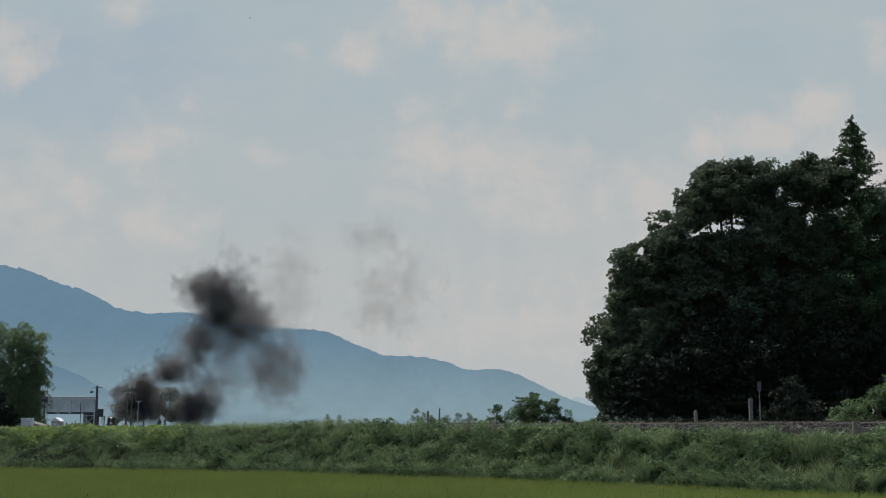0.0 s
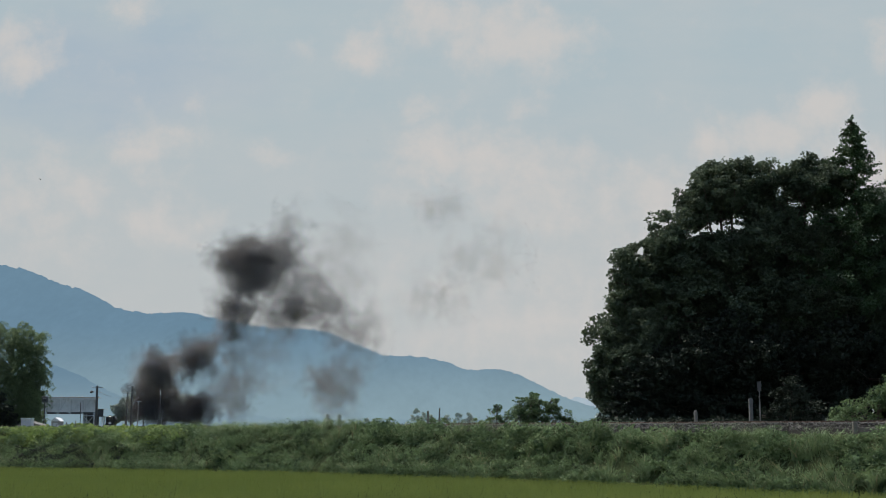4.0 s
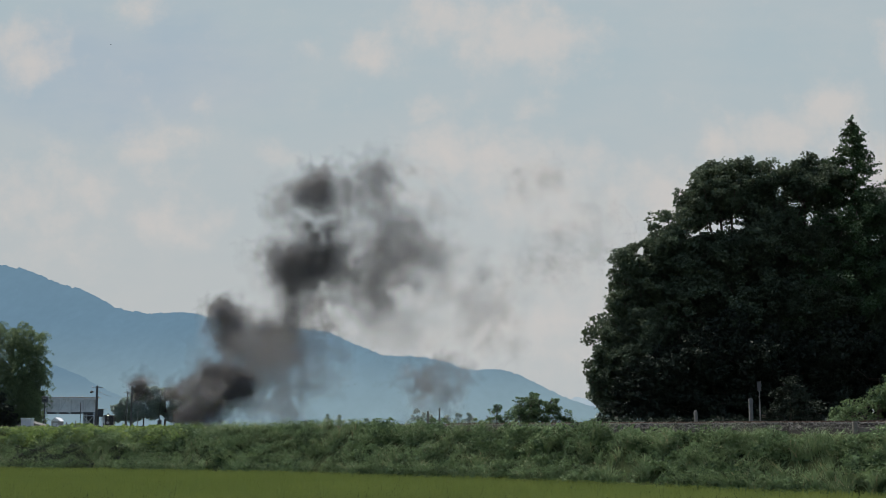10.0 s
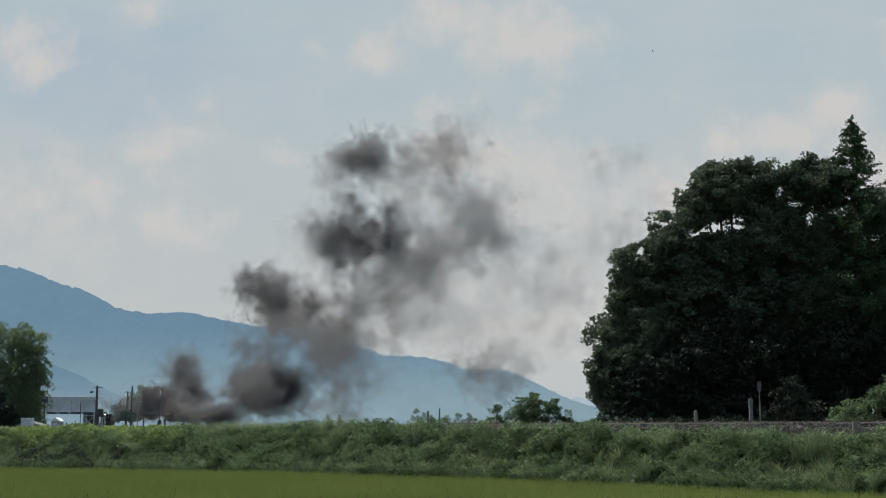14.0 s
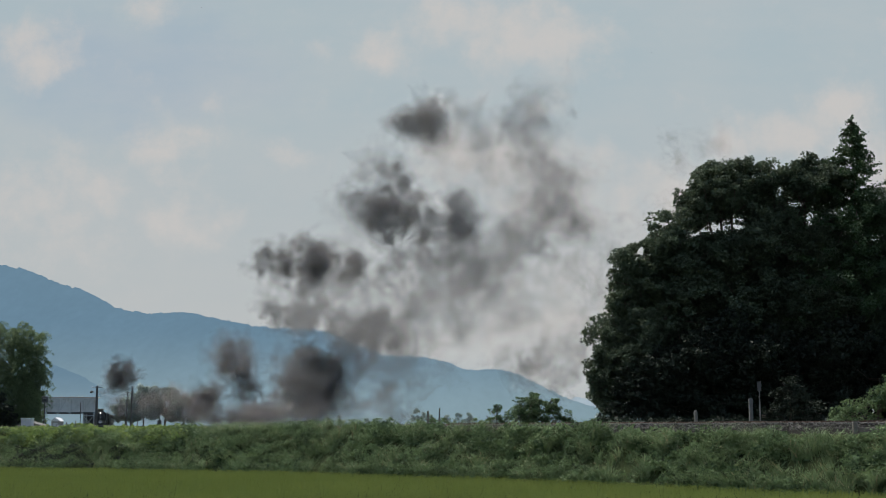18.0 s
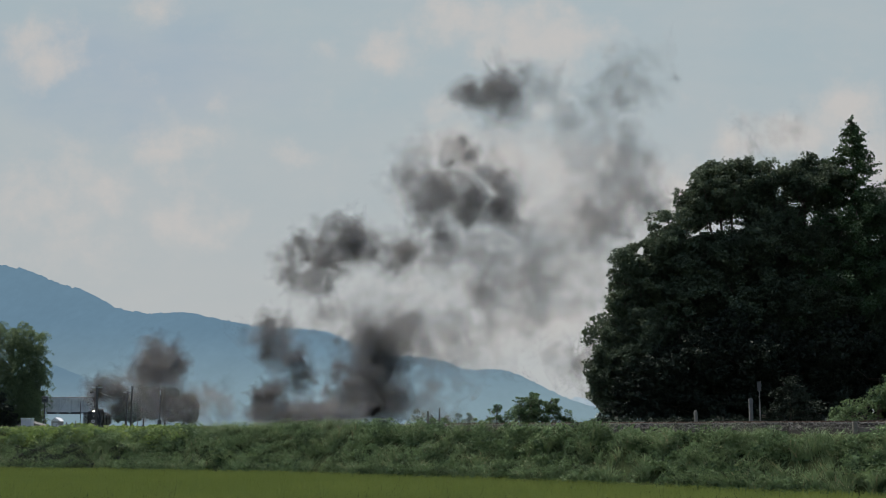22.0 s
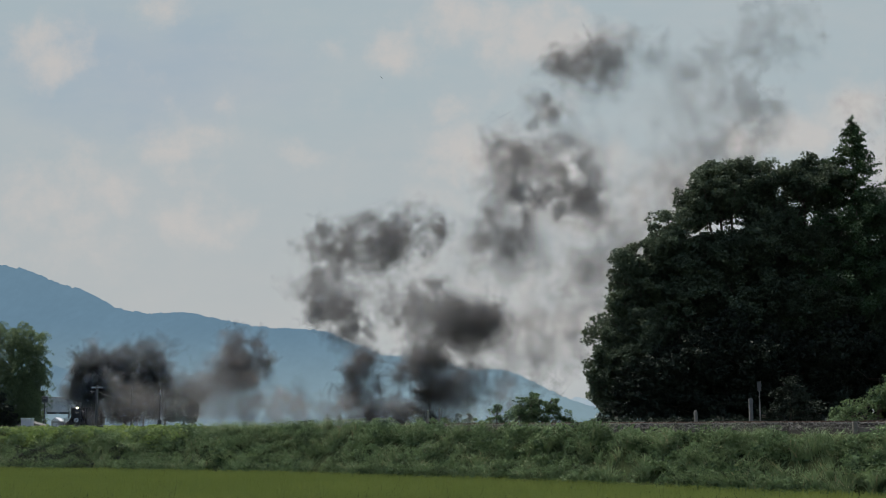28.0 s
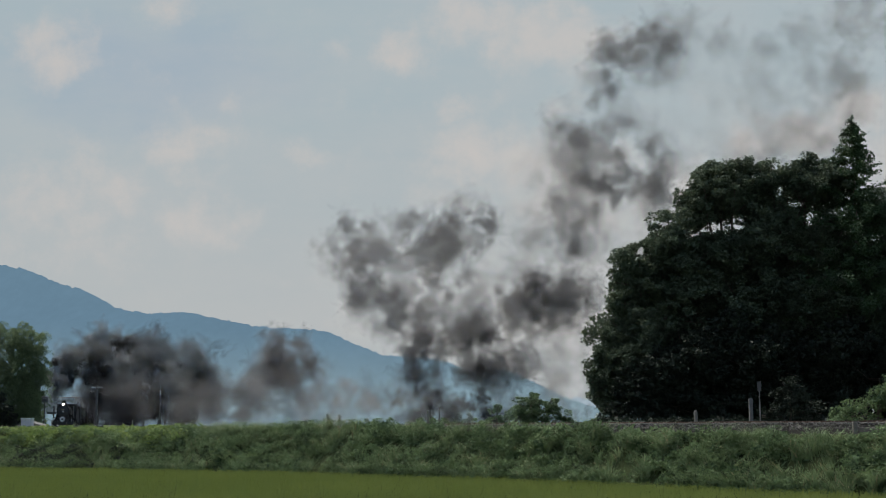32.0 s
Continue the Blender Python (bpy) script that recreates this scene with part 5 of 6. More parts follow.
    smoke(445, "old", 22, [(0, -69.1, 38.0, 7.2, 6.2), (3, -50.5, 43.2, 8.3, 7.3), (6, -30.9, 48.4, 9.3, 7.3), (10, -10.2, 62.0, 10.4, 9.4), (14, 12.7, 69.4, 11.5, 11.5), (17, 33.7, 75.7, 13.6, 12.6), (19, 45.2, 75.7, 13.6, 12.6), (21, 59.9, 80.0, 13.6, 12.6), (23, 72.7, 86.4, 13.7, 12.6), (25, 83.3, 90.6, 14.7, 12.6), (28, 98.2, 97.1, 15.8, 12.6), (32, 130.2, 105.7, 16.9, 12.7)])
    smoke(445, "old", 20, [(0, -73.3, 42.2, 6.2, 7.2), (3, -65.1, 45.3, 7.3, 8.3), (6, -47.6, 52.6, 8.3, 9.4), (10, -29.0, 64.1, 9.4, 10.4), (14, -9.2, 67.3, 10.4, 11.5), (17, 10.6, 67.3, 12.5, 12.5), (19, 24.2, 71.5, 14.6, 9.4), (21, 38.9, 74.7, 15.7, 9.4), (23, 53.6, 76.8, 16.8, 9.4), (25, 64.1, 80.0, 17.8, 10.5), (28, 76.8, 83.2, 18.9, 11.5), (32, 97.9, 86.4, 20.0, 12.6)])
    smoke(445, "thin", 14, [(0, -58.6, 29.7, 7.2, 7.2), (3, -38.0, 35.9, 8.3, 7.2), (6, -14.3, 42.2, 9.3, 7.2), (10, 9.6, 52.6, 12.5, 10.4), (14, 34.6, 58.9, 13.5, 12.5), (17, 51.3, 61.0, 12.5, 14.6), (19, 63.7, 58.9, 13.5, 14.6), (21, 76.2, 58.9, 14.6, 14.6), (25, 99.2, 61.0, 15.6, 14.6), (32, 138.9, 65.2, 16.7, 14.6)])
    smoke(445, "thin", 12, [(0, -60.6, 25.6, 7.2, 7.2), (3, -40.0, 31.8, 8.3, 7.2), (6, -17.4, 35.9, 9.3, 7.2), (10, 17.8, 38.0, 10.3, 9.3), (14, 44.7, 42.2, 11.4, 12.4), (17, 57.0, 33.9, 12.4, 12.4), (21, 81.8, 33.9, 14.5, 12.4), (32, 148.1, 38.0, 16.5, 12.4)])
    smoke(445, "old", 20, [(0, -90.6, 30.8, 5.8, 6.2), (3, -80.5, 40.1, 6.6, 7.9), (6, -69.3, 48.4, 7.5, 9.3), (10, -54.9, 52.6, 8.7, 7.9), (14, -29.9, 54.7, 12.5, 8.3), (17, -11.3, 61.0, 12.5, 9.4), (19, -0.8, 61.0, 13.5, 9.4), (21, 9.6, 61.0, 14.6, 9.4), (23, 15.9, 65.2, 14.6, 9.4), (25, 15.9, 69.4, 13.6, 9.4), (28, 24.2, 67.3, 13.6, 10.4), (30, 34.7, 71.5, 12.5, 12.5), (32, 49.4, 77.9, 10.5, 14.7)])
    smoke(445, "mid", 16, [(0, -89.6, 32.8, 5.4, 6.6), (3, -80.5, 39.0, 5.4, 7.0), (6, -68.3, 49.4, 6.2, 8.3), (10, -56.0, 58.9, 7.5, 7.5), (14, -38.4, 69.4, 8.4, 7.5), (17, -26.0, 75.7, 9.6, 7.5), (19, -14.5, 81.0, 10.5, 7.5), (21, -5.0, 82.1, 11.5, 8.4), (23, 3.4, 80.0, 12.6, 9.4), (25, 9.6, 77.9, 12.6, 10.5), (28, 24.3, 80.0, 10.5, 12.6), (30, 36.9, 82.1, 10.5, 14.7), (32, 49.5, 84.2, 10.5, 15.7)])
    smoke(445, "old", 20, [(0, -97.5, 22.6, 5.8, 5.1), (3, -85.4, 28.7, 6.2, 5.2), (6, -75.2, 32.8, 6.6, 5.8), (8, -62.9, 39.0, 7.9, 7.0), (10, -49.5, 42.2, 10.4, 8.3), (14, -25.7, 42.2, 12.4, 9.3), (17, -9.1, 42.2, 12.4, 10.4), (19, 3.3, 42.2, 14.5, 10.4), (21, 17.8, 44.2, 15.5, 10.4), (23, 30.3, 48.4, 15.6, 10.4), (25, 44.9, 50.5, 16.6, 11.4), (28, 63.6, 54.7, 17.7, 12.5), (32, 97.0, 58.9, 18.7, 12.5)])
    smoke(445, "thin", 18, [(0, -79.3, 33.9, 6.2, 7.2), (3, -62.9, 40.1, 7.2, 7.2), (6, -48.5, 45.3, 8.3, 7.3), (10, -27.8, 50.5, 10.4, 9.3), (14, -10.2, 50.5, 10.4, 14.5), (17, 13.7, 52.6, 12.5, 12.5), (19, 30.3, 50.5, 12.5, 12.5), (21, 40.8, 54.7, 12.5, 12.5), (25, 57.5, 58.9, 14.6, 12.5), (32, 97.2, 65.2, 18.8, 12.5)])
    smoke(445, "old", 14, [(0, -79.4, 35.9, 5.4, 6.2), (3, -63.0, 42.2, 6.2, 7.2), (6, -48.6, 48.4, 7.1, 7.9), (8, -42.4, 54.7, 8.3, 8.3), (10, -27.8, 50.5, 8.3, 9.3), (14, -9.1, 54.7, 9.4, 12.5), (17, 3.3, 54.7, 10.4, 11.4), (19, 15.8, 54.7, 12.5, 10.4), (23, 34.6, 58.9, 14.6, 12.5), (28, 61.7, 61.0, 16.7, 12.5), (32, 86.7, 63.1, 17.7, 12.5)])
    smoke(445, "old", 22, [(0, -105.6, 18.5, 6.2, 4.1), (3, -93.9, 25.2, 6.6, 5.1), (6, -80.9, 31.4, 7.2, 5.8), (8, -73.1, 32.8, 8.3, 7.2), (10, -60.7, 33.9, 9.3, 9.3), (12, -54.6, 38.0, 9.3, 10.3), (14, -44.4, 45.3, 10.4, 10.0), (17, -27.9, 54.7, 13.5, 9.4), (19, -19.6, 61.0, 12.5, 7.3), (21, -8.1, 65.2, 11.5, 6.3), (23, 1.3, 67.3, 11.5, 7.3), (25, 11.7, 69.4, 11.5, 9.4), (28, 24.2, 69.4, 12.5, 10.4), (30, 34.7, 69.4, 12.5, 11.5), (32, 43.1, 71.5, 12.5, 12.5)])
    smoke(445, "mid", 20, [(0, -97.5, 22.6, 6.2, 4.5), (3, -91.5, 26.7, 6.2, 5.2), (6, -80.9, 31.4, 6.6, 5.4), (8, -73.1, 32.8, 7.8, 6.8), (10, -60.7, 31.8, 8.3, 8.3), (12, -52.4, 31.8, 8.3, 9.3), (14, -40.0, 31.8, 9.3, 9.3), (17, -29.7, 33.9, 12.4, 9.3), (19, -27.7, 35.9, 12.4, 8.3), (21, -21.5, 35.9, 13.4, 7.2), (23, -13.2, 33.9, 12.4, 8.3), (25, -2.9, 33.9, 10.3, 9.3), (28, 13.6, 35.9, 10.3, 7.2), (30, 24.0, 40.1, 11.4, 7.2), (32, 36.4, 42.2, 12.4, 7.2)])
    smoke(419, "mid", 24, [(1.2, -113.7, 6.4, 0.5, 0.5), (3, -102.5, 19.5, 5.4, 5.4), (6, -93.9, 24.3, 6.8, 5.8), (8, -85.3, 29.1, 6.6, 6.6), (10, -73.8, 36.0, 7.0, 7.8), (12, -65.2, 41.8, 7.4, 8.2), (14, -58.5, 46.7, 8.8, 8.2), (17, -49.8, 56.6, 8.8, 6.5), (19, -41.1, 61.5, 9.4, 5.9), (21, -35.2, 65.5, 9.4, 5.5), (23, -31.3, 67.5, 9.8, 6.3), (25, -27.4, 67.5, 11.8, 7.1), (28, -20.5, 66.5, 11.8, 7.1), (30, -10.6, 67.5, 13.8, 6.5), (32, -2.8, 66.5, 14.8, 7.5)])
    smoke(415, "mid", 18, [(1.6, -112.9, 6.4, 0.5, 0.5), (3, -100.4, 20.3, 4.2, 4.2), (6, -96.9, 21.3, 4.2, 3.8), (8, -87.6, 29.9, 4.6, 4.6), (10, -76.3, 39.6, 4.6, 4.6), (12, -70.6, 46.4, 5.4, 4.7), (14, -66.8, 50.3, 5.8, 5.1), (17, -62.1, 56.2, 5.8, 5.1), (19, -57.3, 60.1, 6.8, 4.7), (21, -51.5, 62.0, 7.8, 5.1), (23, -45.6, 61.1, 8.8, 6.2), (25, -43.7, 63.0, 9.4, 6.6), (28, -40.8, 65.0, 8.2, 6.2), (30, -37.9, 65.0, 7.4, 8.2), (32, -33.0, 65.0, 8.2, 8.8)])
    smoke(445, "mid", 24, [(0, -117.4, 14.0, 3.3, 2.3), (3, -107.2, 15.4, 5.1, 5.7), (6, -93.3, 18.5, 6.2, 6.2), (8, -88.2, 20.5, 7.0, 7.2), (10, -79.1, 25.6, 8.2, 8.2), (12, -68.9, 31.8, 8.3, 10.3), (14, -64.9, 33.9, 9.3, 10.3), (17, -56.8, 44.2, 9.9, 9.3), (19, -52.7, 50.5, 8.7, 10.0), (21, -50.8, 56.8, 8.7, 6.9), (23, -44.6, 61.0, 10.0, 6.9), (25, -38.4, 64.1, 11.5, 6.9), (28, -30.1, 67.3, 12.5, 6.9), (30, -19.6, 69.4, 12.5, 6.3), (32, -9.2, 67.3, 12.5, 7.9)])
    smoke(445, "mid", 22, [(0, -111.7, 16.8, 4.1, 2.5), (3, -99.6, 22.6, 5.4, 4.9), (6, -87.4, 27.7, 6.6, 5.2), (8, -80.2, 29.7, 7.2, 6.8), (10, -69.0, 33.9, 8.3, 8.3), (12, -62.9, 39.0, 8.3, 8.3), (14, -54.7, 46.3, 8.3, 8.3), (17, -44.6, 58.9, 9.4, 5.8), (19, -34.2, 63.1, 9.4, 5.4), (21, -25.9, 64.1, 9.4, 5.0), (23, -19.6, 67.3, 9.4, 5.8), (25, -19.6, 70.4, 9.4, 6.9), (28, -9.2, 73.6, 9.4, 8.4), (30, 1.3, 75.7, 8.8, 8.8), (32, 9.6, 75.7, 8.8, 9.4)])
    smoke(399, "jet", 22, [(3.6, -108.8, 6.4, 0.5, 0.5), (6, -85.4, 9.5, 5.9, 4.6), (8, -79.9, 12.3, 7.0, 4.4), (10, -67.1, 15.9, 6.3, 4.4), (12, -63.4, 15.0, 6.6, 4.8), (14, -53.3, 14.1, 6.6, 5.5), (17, -45.0, 16.8, 7.7, 7.7), (19, -34.9, 18.7, 7.4, 7.0), (21, -25.7, 21.4, 5.9, 8.1), (23, -16.5, 25.1, 5.2, 9.6), (25, -7.2, 30.7, 6.7, 9.6), (28, 8.5, 35.3, 9.7, 6.1), (30, 20.6, 39.0, 11.5, 5.6), (32, 35.6, 43.7, 12.3, 6.7)])
    smoke(388, "mid", 20, [(4.9, -106.2, 6.4, 0.5, 0.5), (6, -95.7, 12.0, 4.5, 3.2), (8, -86.7, 11.1, 6.8, 3.0), (10, -77.8, 12.5, 8.6, 3.0), (12, -70.6, 12.5, 7.7, 3.6), (14, -61.7, 13.8, 6.8, 4.7), (17, -50.9, 13.8, 7.5, 6.8), (19, -38.4, 12.0, 7.5, 5.9), (21, -33.0, 13.8, 6.8, 6.8), (23, -24.1, 15.6, 6.8, 7.5), (25, -15.1, 20.9, 7.2, 9.0), (28, -2.5, 36.3, 10.9, 6.9), (30, 6.5, 40.8, 12.7, 6.9), (32, 17.4, 44.4, 14.2, 6.9)])
    smoke(404, "old", 20, [(3, -110.0, 6.4, 0.5, 0.5), (6, -75.6, 23.5, 5.6, 5.6), (8, -64.4, 23.5, 7.1, 6.4), (10, -51.3, 23.5, 7.5, 6.4), (12, -44.8, 24.5, 7.5, 7.1), (14, -34.5, 25.4, 8.4, 7.5), (17, -23.2, 26.3, 11.2, 7.5), (19, -15.8, 30.1, 12.2, 7.5), (21, -8.3, 30.1, 14.1, 6.6), (23, 6.8, 30.1, 15.0, 7.1), (25, 19.9, 31.0, 12.2, 7.5), (28, 38.7, 31.0, 11.3, 7.1), (30, 55.6, 31.0, 11.3, 7.5), (32, 78.1, 31.0, 11.3, 7.5)])
    smoke(378, "old", 24, [(6.2, -103.6, 6.4, 0.5, 0.5), (8, -68.9, 18.7, 5.2, 5.2), (10, -58.5, 25.7, 7.0, 7.0), (12, -49.8, 29.2, 7.9, 7.9), (14, -42.9, 30.9, 9.7, 7.9), (17, -32.4, 34.5, 11.4, 7.9), (19, -32.3, 32.7, 12.3, 7.0), (21, -28.8, 33.6, 12.7, 6.2), (23, -23.6, 36.2, 13.7, 6.7), (25, -23.6, 38.0, 14.4, 6.7), (28, -16.6, 39.7, 15.5, 6.7), (30, -14.8, 36.2, 12.7, 6.7), (32, -13.0, 38.9, 12.3, 7.9)])
    smoke(371, "mid", 16, [(7, -102.0, 6.4, 0.5, 0.5), (8, -93.2, 11.1, 4.8, 2.1), (10, -77.8, 12.4, 6.2, 2.7), (12, -65.8, 13.3, 6.5, 3.8), (14, -56.4, 15.0, 6.9, 5.1), (17, -47.9, 16.7, 6.9, 6.5), (19, -41.9, 18.4, 6.5, 5.8), (21, -31.6, 18.4, 6.5, 6.9), (23, -21.4, 28.7, 7.8, 7.2), (25, -14.5, 35.6, 9.5, 6.2), (28, -7.6, 39.1, 10.4, 6.2), (30, -11.1, 35.6, 8.6, 5.9), (32, -7.6, 39.1, 8.7, 6.9)])
    smoke(356, "mid", 24, [(8.8, -98.4, 6.4, 0.5, 0.5), (10, -87.9, 13.7, 4.1, 2.6), (12, -81.8, 16.5, 4.6, 3.3), (14, -75.7, 17.8, 4.6, 5.3), (17, -65.1, 21.1, 5.9, 4.6), (19, -58.5, 23.5, 6.0, 5.5), (21, -52.8, 26.0, 5.5, 6.3), (23, -47.1, 29.3, 6.0, 7.0), (25, -42.2, 32.7, 5.5, 8.0), (28, -35.6, 41.0, 6.0, 8.0), (30, -30.7, 44.3, 6.0, 9.7), (32, -24.0, 47.7, 7.0, 9.7)])
    smoke(347, "mid", 22, [(10, -95.9, 6.4, 0.5, 0.5), (12, -77.4, 11.0, 4.0, 2.9), (14, -70.3, 11.8, 4.2, 3.8), (17, -60.7, 14.2, 4.2, 5.1), (19, -52.8, 16.6, 4.8, 6.1), (21, -44.8, 18.2, 4.8, 6.1), (23, -38.4, 20.6, 5.3, 6.1), (25, -31.2, 27.0, 7.2, 6.8), (28, -28.1, 32.6, 7.4, 6.1), (30, -21.6, 33.4, 8.1, 6.1), (32, -15.2, 35.9, 9.1, 6.8)])
    smoke(332, "jet", 22, [(11.8, -92.3, 6.4, 0.5, 0.5), (14, -75.6, 8.4, 5.8, 2.4), (17, -67.1, 7.3, 4.3, 3.1), (19, -58.7, 7.3, 4.0, 4.0), (21, -51.1, 6.4, 4.6, 4.0), (23, -41.2, 9.1, 5.1, 5.1), (25, -33.1, 9.9, 5.1, 5.5), (28, -21.3, 12.9, 4.9, 7.4), (30, -14.1, 14.4, 4.9, 7.4), (32, -5.2, 17.5, 4.6, 8.9)])
    smoke(337, "mid", 14, [(11.2, -93.5, 6.4, 0.5, 0.5), (12, -88.4, 8.9, 3.1, 1.9), (14, -82.9, 8.6, 5.6, 2.0), (17, -61.9, 5.4, 4.7, 2.0), (19, -51.0, 4.9, 4.3, 2.0), (21, -44.0, 5.4, 5.4, 2.8), (23, -37.1, 5.4, 5.1, 3.1), (25, -28.5, 5.4, 5.1, 2.8), (28, -24.7, 6.9, 5.1, 3.9), (32, -10.7, 8.4, 7.0, 4.7)])
    smoke(321, "old", 14, [(13.1, -89.7, 6.4, 0.5, 0.5), (14, -86.5, 8.6, 3.7, 1.9), (17, -64.2, 5.2, 5.2, 1.9), (19, -57.5, 5.2, 4.4, 2.7), (21, -50.1, 4.5, 5.2, 1.8), (23, -42.0, 4.8, 5.9, 2.1), (25, -33.1, 5.2, 5.9, 2.7), (28, -24.3, 6.0, 5.9, 3.3), (32, -12.4, 8.2, 7.4, 4.1)])
    smoke(310, "low", 16, [(14.5, -86.9, 6.4, 0.5, 0.5), (17, -73.4, 8.0, 6.9, 3.7), (19, -66.3, 7.5, 6.9, 4.0), (21, -62.7, 7.5, 6.9, 4.3), (23, -57.0, 7.0, 6.9, 3.7), (25, -49.1, 7.0, 6.1, 3.7), (28, -42.0, 7.0, 6.9, 3.7), (30, -34.8, 7.3, 7.4, 4.0), (32, -26.3, 8.4, 8.6, 4.7)])
    smoke(291, "low", 16, [(16.8, -82.3, 6.4, 0.5, 0.5), (19, -70.4, 9.6, 5.1, 5.1), (21, -64.9, 7.0, 5.4, 3.8), (23, -62.3, 8.3, 6.7, 4.8), (25, -58.3, 9.0, 7.8, 5.4), (28, -51.6, 9.6, 8.1, 5.6), (30, -46.2, 9.6, 8.1, 5.8), (32, -40.8, 9.6, 8.1, 5.8)])
    smoke(297, "jet", 26, [(16, -83.9, 6.4, 0.5, 0.5), (17, -80.6, 13.6, 3.2, 2.5), (19, -77.0, 16.4, 5.2, 3.4), (21, -71.5, 17.1, 5.9, 3.9), (23, -65.3, 18.0, 6.9, 3.9), (25, -59.2, 18.7, 6.9, 4.4), (28, -48.1, 18.0, 7.2, 5.1), (30, -41.2, 18.0, 7.7, 5.1), (32, -37.8, 18.0, 8.0, 5.0)])
    smoke(287, "old", 20, [(17.2, -81.4, 6.4, 0.5, 0.5), (19, -76.8, 8.2, 4.0, 4.4), (21, -70.3, 11.5, 4.4, 5.6), (23, -65.7, 12.9, 5.7, 5.6), (25, -60.4, 12.2, 6.4, 6.4), (28, -51.1, 12.9, 6.4, 5.7), (30, -44.4, 13.5, 7.7, 5.7), (32, -36.5, 14.2, 7.7, 5.7)])
    smoke(301, "old", 18, [(15.6, -84.7, 6.4, 0.5, 0.5), (17, -82.4, 7.8, 3.1, 2.8), (19, -76.1, 7.8, 4.7, 3.6), (21, -71.3, 7.1, 5.3, 3.9), (23, -67.1, 6.4, 6.1, 3.3), (25, -60.8, 6.4, 6.9, 3.3), (28, -49.1, 6.4, 7.6, 3.6), (32, -35.2, 7.8, 9.0, 4.4)])
    smoke(269, "mid", 20, [(19.4, -77.0, 6.4, 0.5, 0.5), (21, -74.6, 9.4, 4.1, 4.0), (23, -69.6, 10.4, 4.7, 4.5), (25, -64.0, 10.4, 5.7, 4.1), (28, -56.5, 10.4, 6.0, 4.0), (30, -50.9, 9.7, 6.0, 4.0), (32, -45.3, 9.1, 6.5, 4.5)])
    smoke(251, "fresh", 22, [(21.6, -72.6, 6.4, 0.5, 0.5), (23, -71.1, 10.4, 3.0, 3.5), (25, -68.3, 12.4, 4.2, 4.0), (28, -63.4, 13.9, 6.1, 4.2), (30, -59.3, 14.2, 6.1, 4.9), (32, -54.6, 13.3, 6.8, 4.9)])
    smoke(255, "mid", 18, [(21.2, -73.4, 6.4, 0.5, 0.5), (23, -69.2, 7.6, 3.9, 3.3), (25, -66.6, 8.2, 4.5, 3.9), (28, -63.4, 8.8, 5.6, 4.5), (30, -58.7, 8.8, 6.2, 4.9), (32, -52.8, 8.2, 6.8, 4.5)])
    smoke(234, "fresh", 22, [(23.7, -68.4, 6.4, 0.5, 0.5), (25, -67.4, 10.4, 2.9, 3.5), (28, -64.2, 12.4, 4.7, 3.9), (30, -62.3, 14.7, 6.3, 3.0), (32, -60.8, 16.7, 7.6, 2.8)])
    smoke(214, "fresh", 22, [(26.2, -63.3, 6.4, 0.5, 0.5), (28, -62.5, 10.5, 3.0, 3.2), (30, -58.6, 10.9, 4.7, 3.0), (32, -53.3, 10.9, 5.7, 4.0)])
    smoke(196, "fresh", 20, [(28.4, -58.9, 6.4, 0.5, 0.5), (30, -59.1, 10.0, 2.5, 2.3), (32, -55.9, 11.8, 3.9, 3.3)])
    smoke(181, "fresh", 18, [(30.2, -55.3, 6.4, 0.5, 0.5), (31, -55.8, 9.0, 1.4, 1.7), (32, -56.1, 10.7, 2.3, 2.9)])
    smoke(204, "fresh", 20, [(27.4, -60.9, 6.4, 0.5, 0.5), (28.5, -59.7, 7.5, 2.6, 1.9), (30, -57.3, 7.0, 4.5, 2.3), (32, -52.6, 7.3, 6.4, 3.1)])
    smoke(172, "fresh", 12, [(31.3, -53.1, 6.4, 0.5, 0.5), (32, -54.1, 8.0, 1.0, 1.4)])
    smoke(219, "mid", 20, [(25.6, -64.5, 6.4, 0.5, 0.5), (28, -58.4, 6.4, 5.0, 2.6), (30, -54.4, 6.4, 7.1, 3.0), (32, -49.8, 6.4, 9.1, 3.3)])
    smoke(192, "jet", 18, [(28.8, -58.1, 6.4, 0.5, 0.5), (30, -55.4, 5.7, 3.6, 2.0), (32, -51.9, 5.9, 6.2, 2.7)])
    smoke(243, "old", 16, [(22.6, -70.6, 6.4, 0.5, 0.5), (25, -63.8, 6.0, 5.0, 2.7), (28, -54.3, 6.3, 7.9, 3.1), (30, -48.7, 6.5, 9.0, 3.6), (32, -43.1, 6.8, 10.1, 3.9)])
    smoke(445, "jet", 24, [(0, -109.1, 10.9, 8.6, 5.3), (3, -107.0, 10.9, 7.8, 6.6), (6, -99.3, 13.0, 7.8, 7.0), (8, -90.1, 15.4, 8.2, 6.2), (10, -80.9, 15.0, 8.8, 3.7), (14, -66.5, 13.4, 8.8, 4.7), (17, -54.2, 13.4, 8.8, 6.8), (19, -41.8, 10.9, 7.8, 4.9), (21, -29.5, 11.3, 8.8, 5.7), (23, -21.3, 12.3, 9.8, 6.2), (25, -13.1, 15.4, 9.2, 6.2), (28, -2.9, 17.4, 12.3, 7.8), (32, 13.6, 25.6, 14.4, 9.9)])
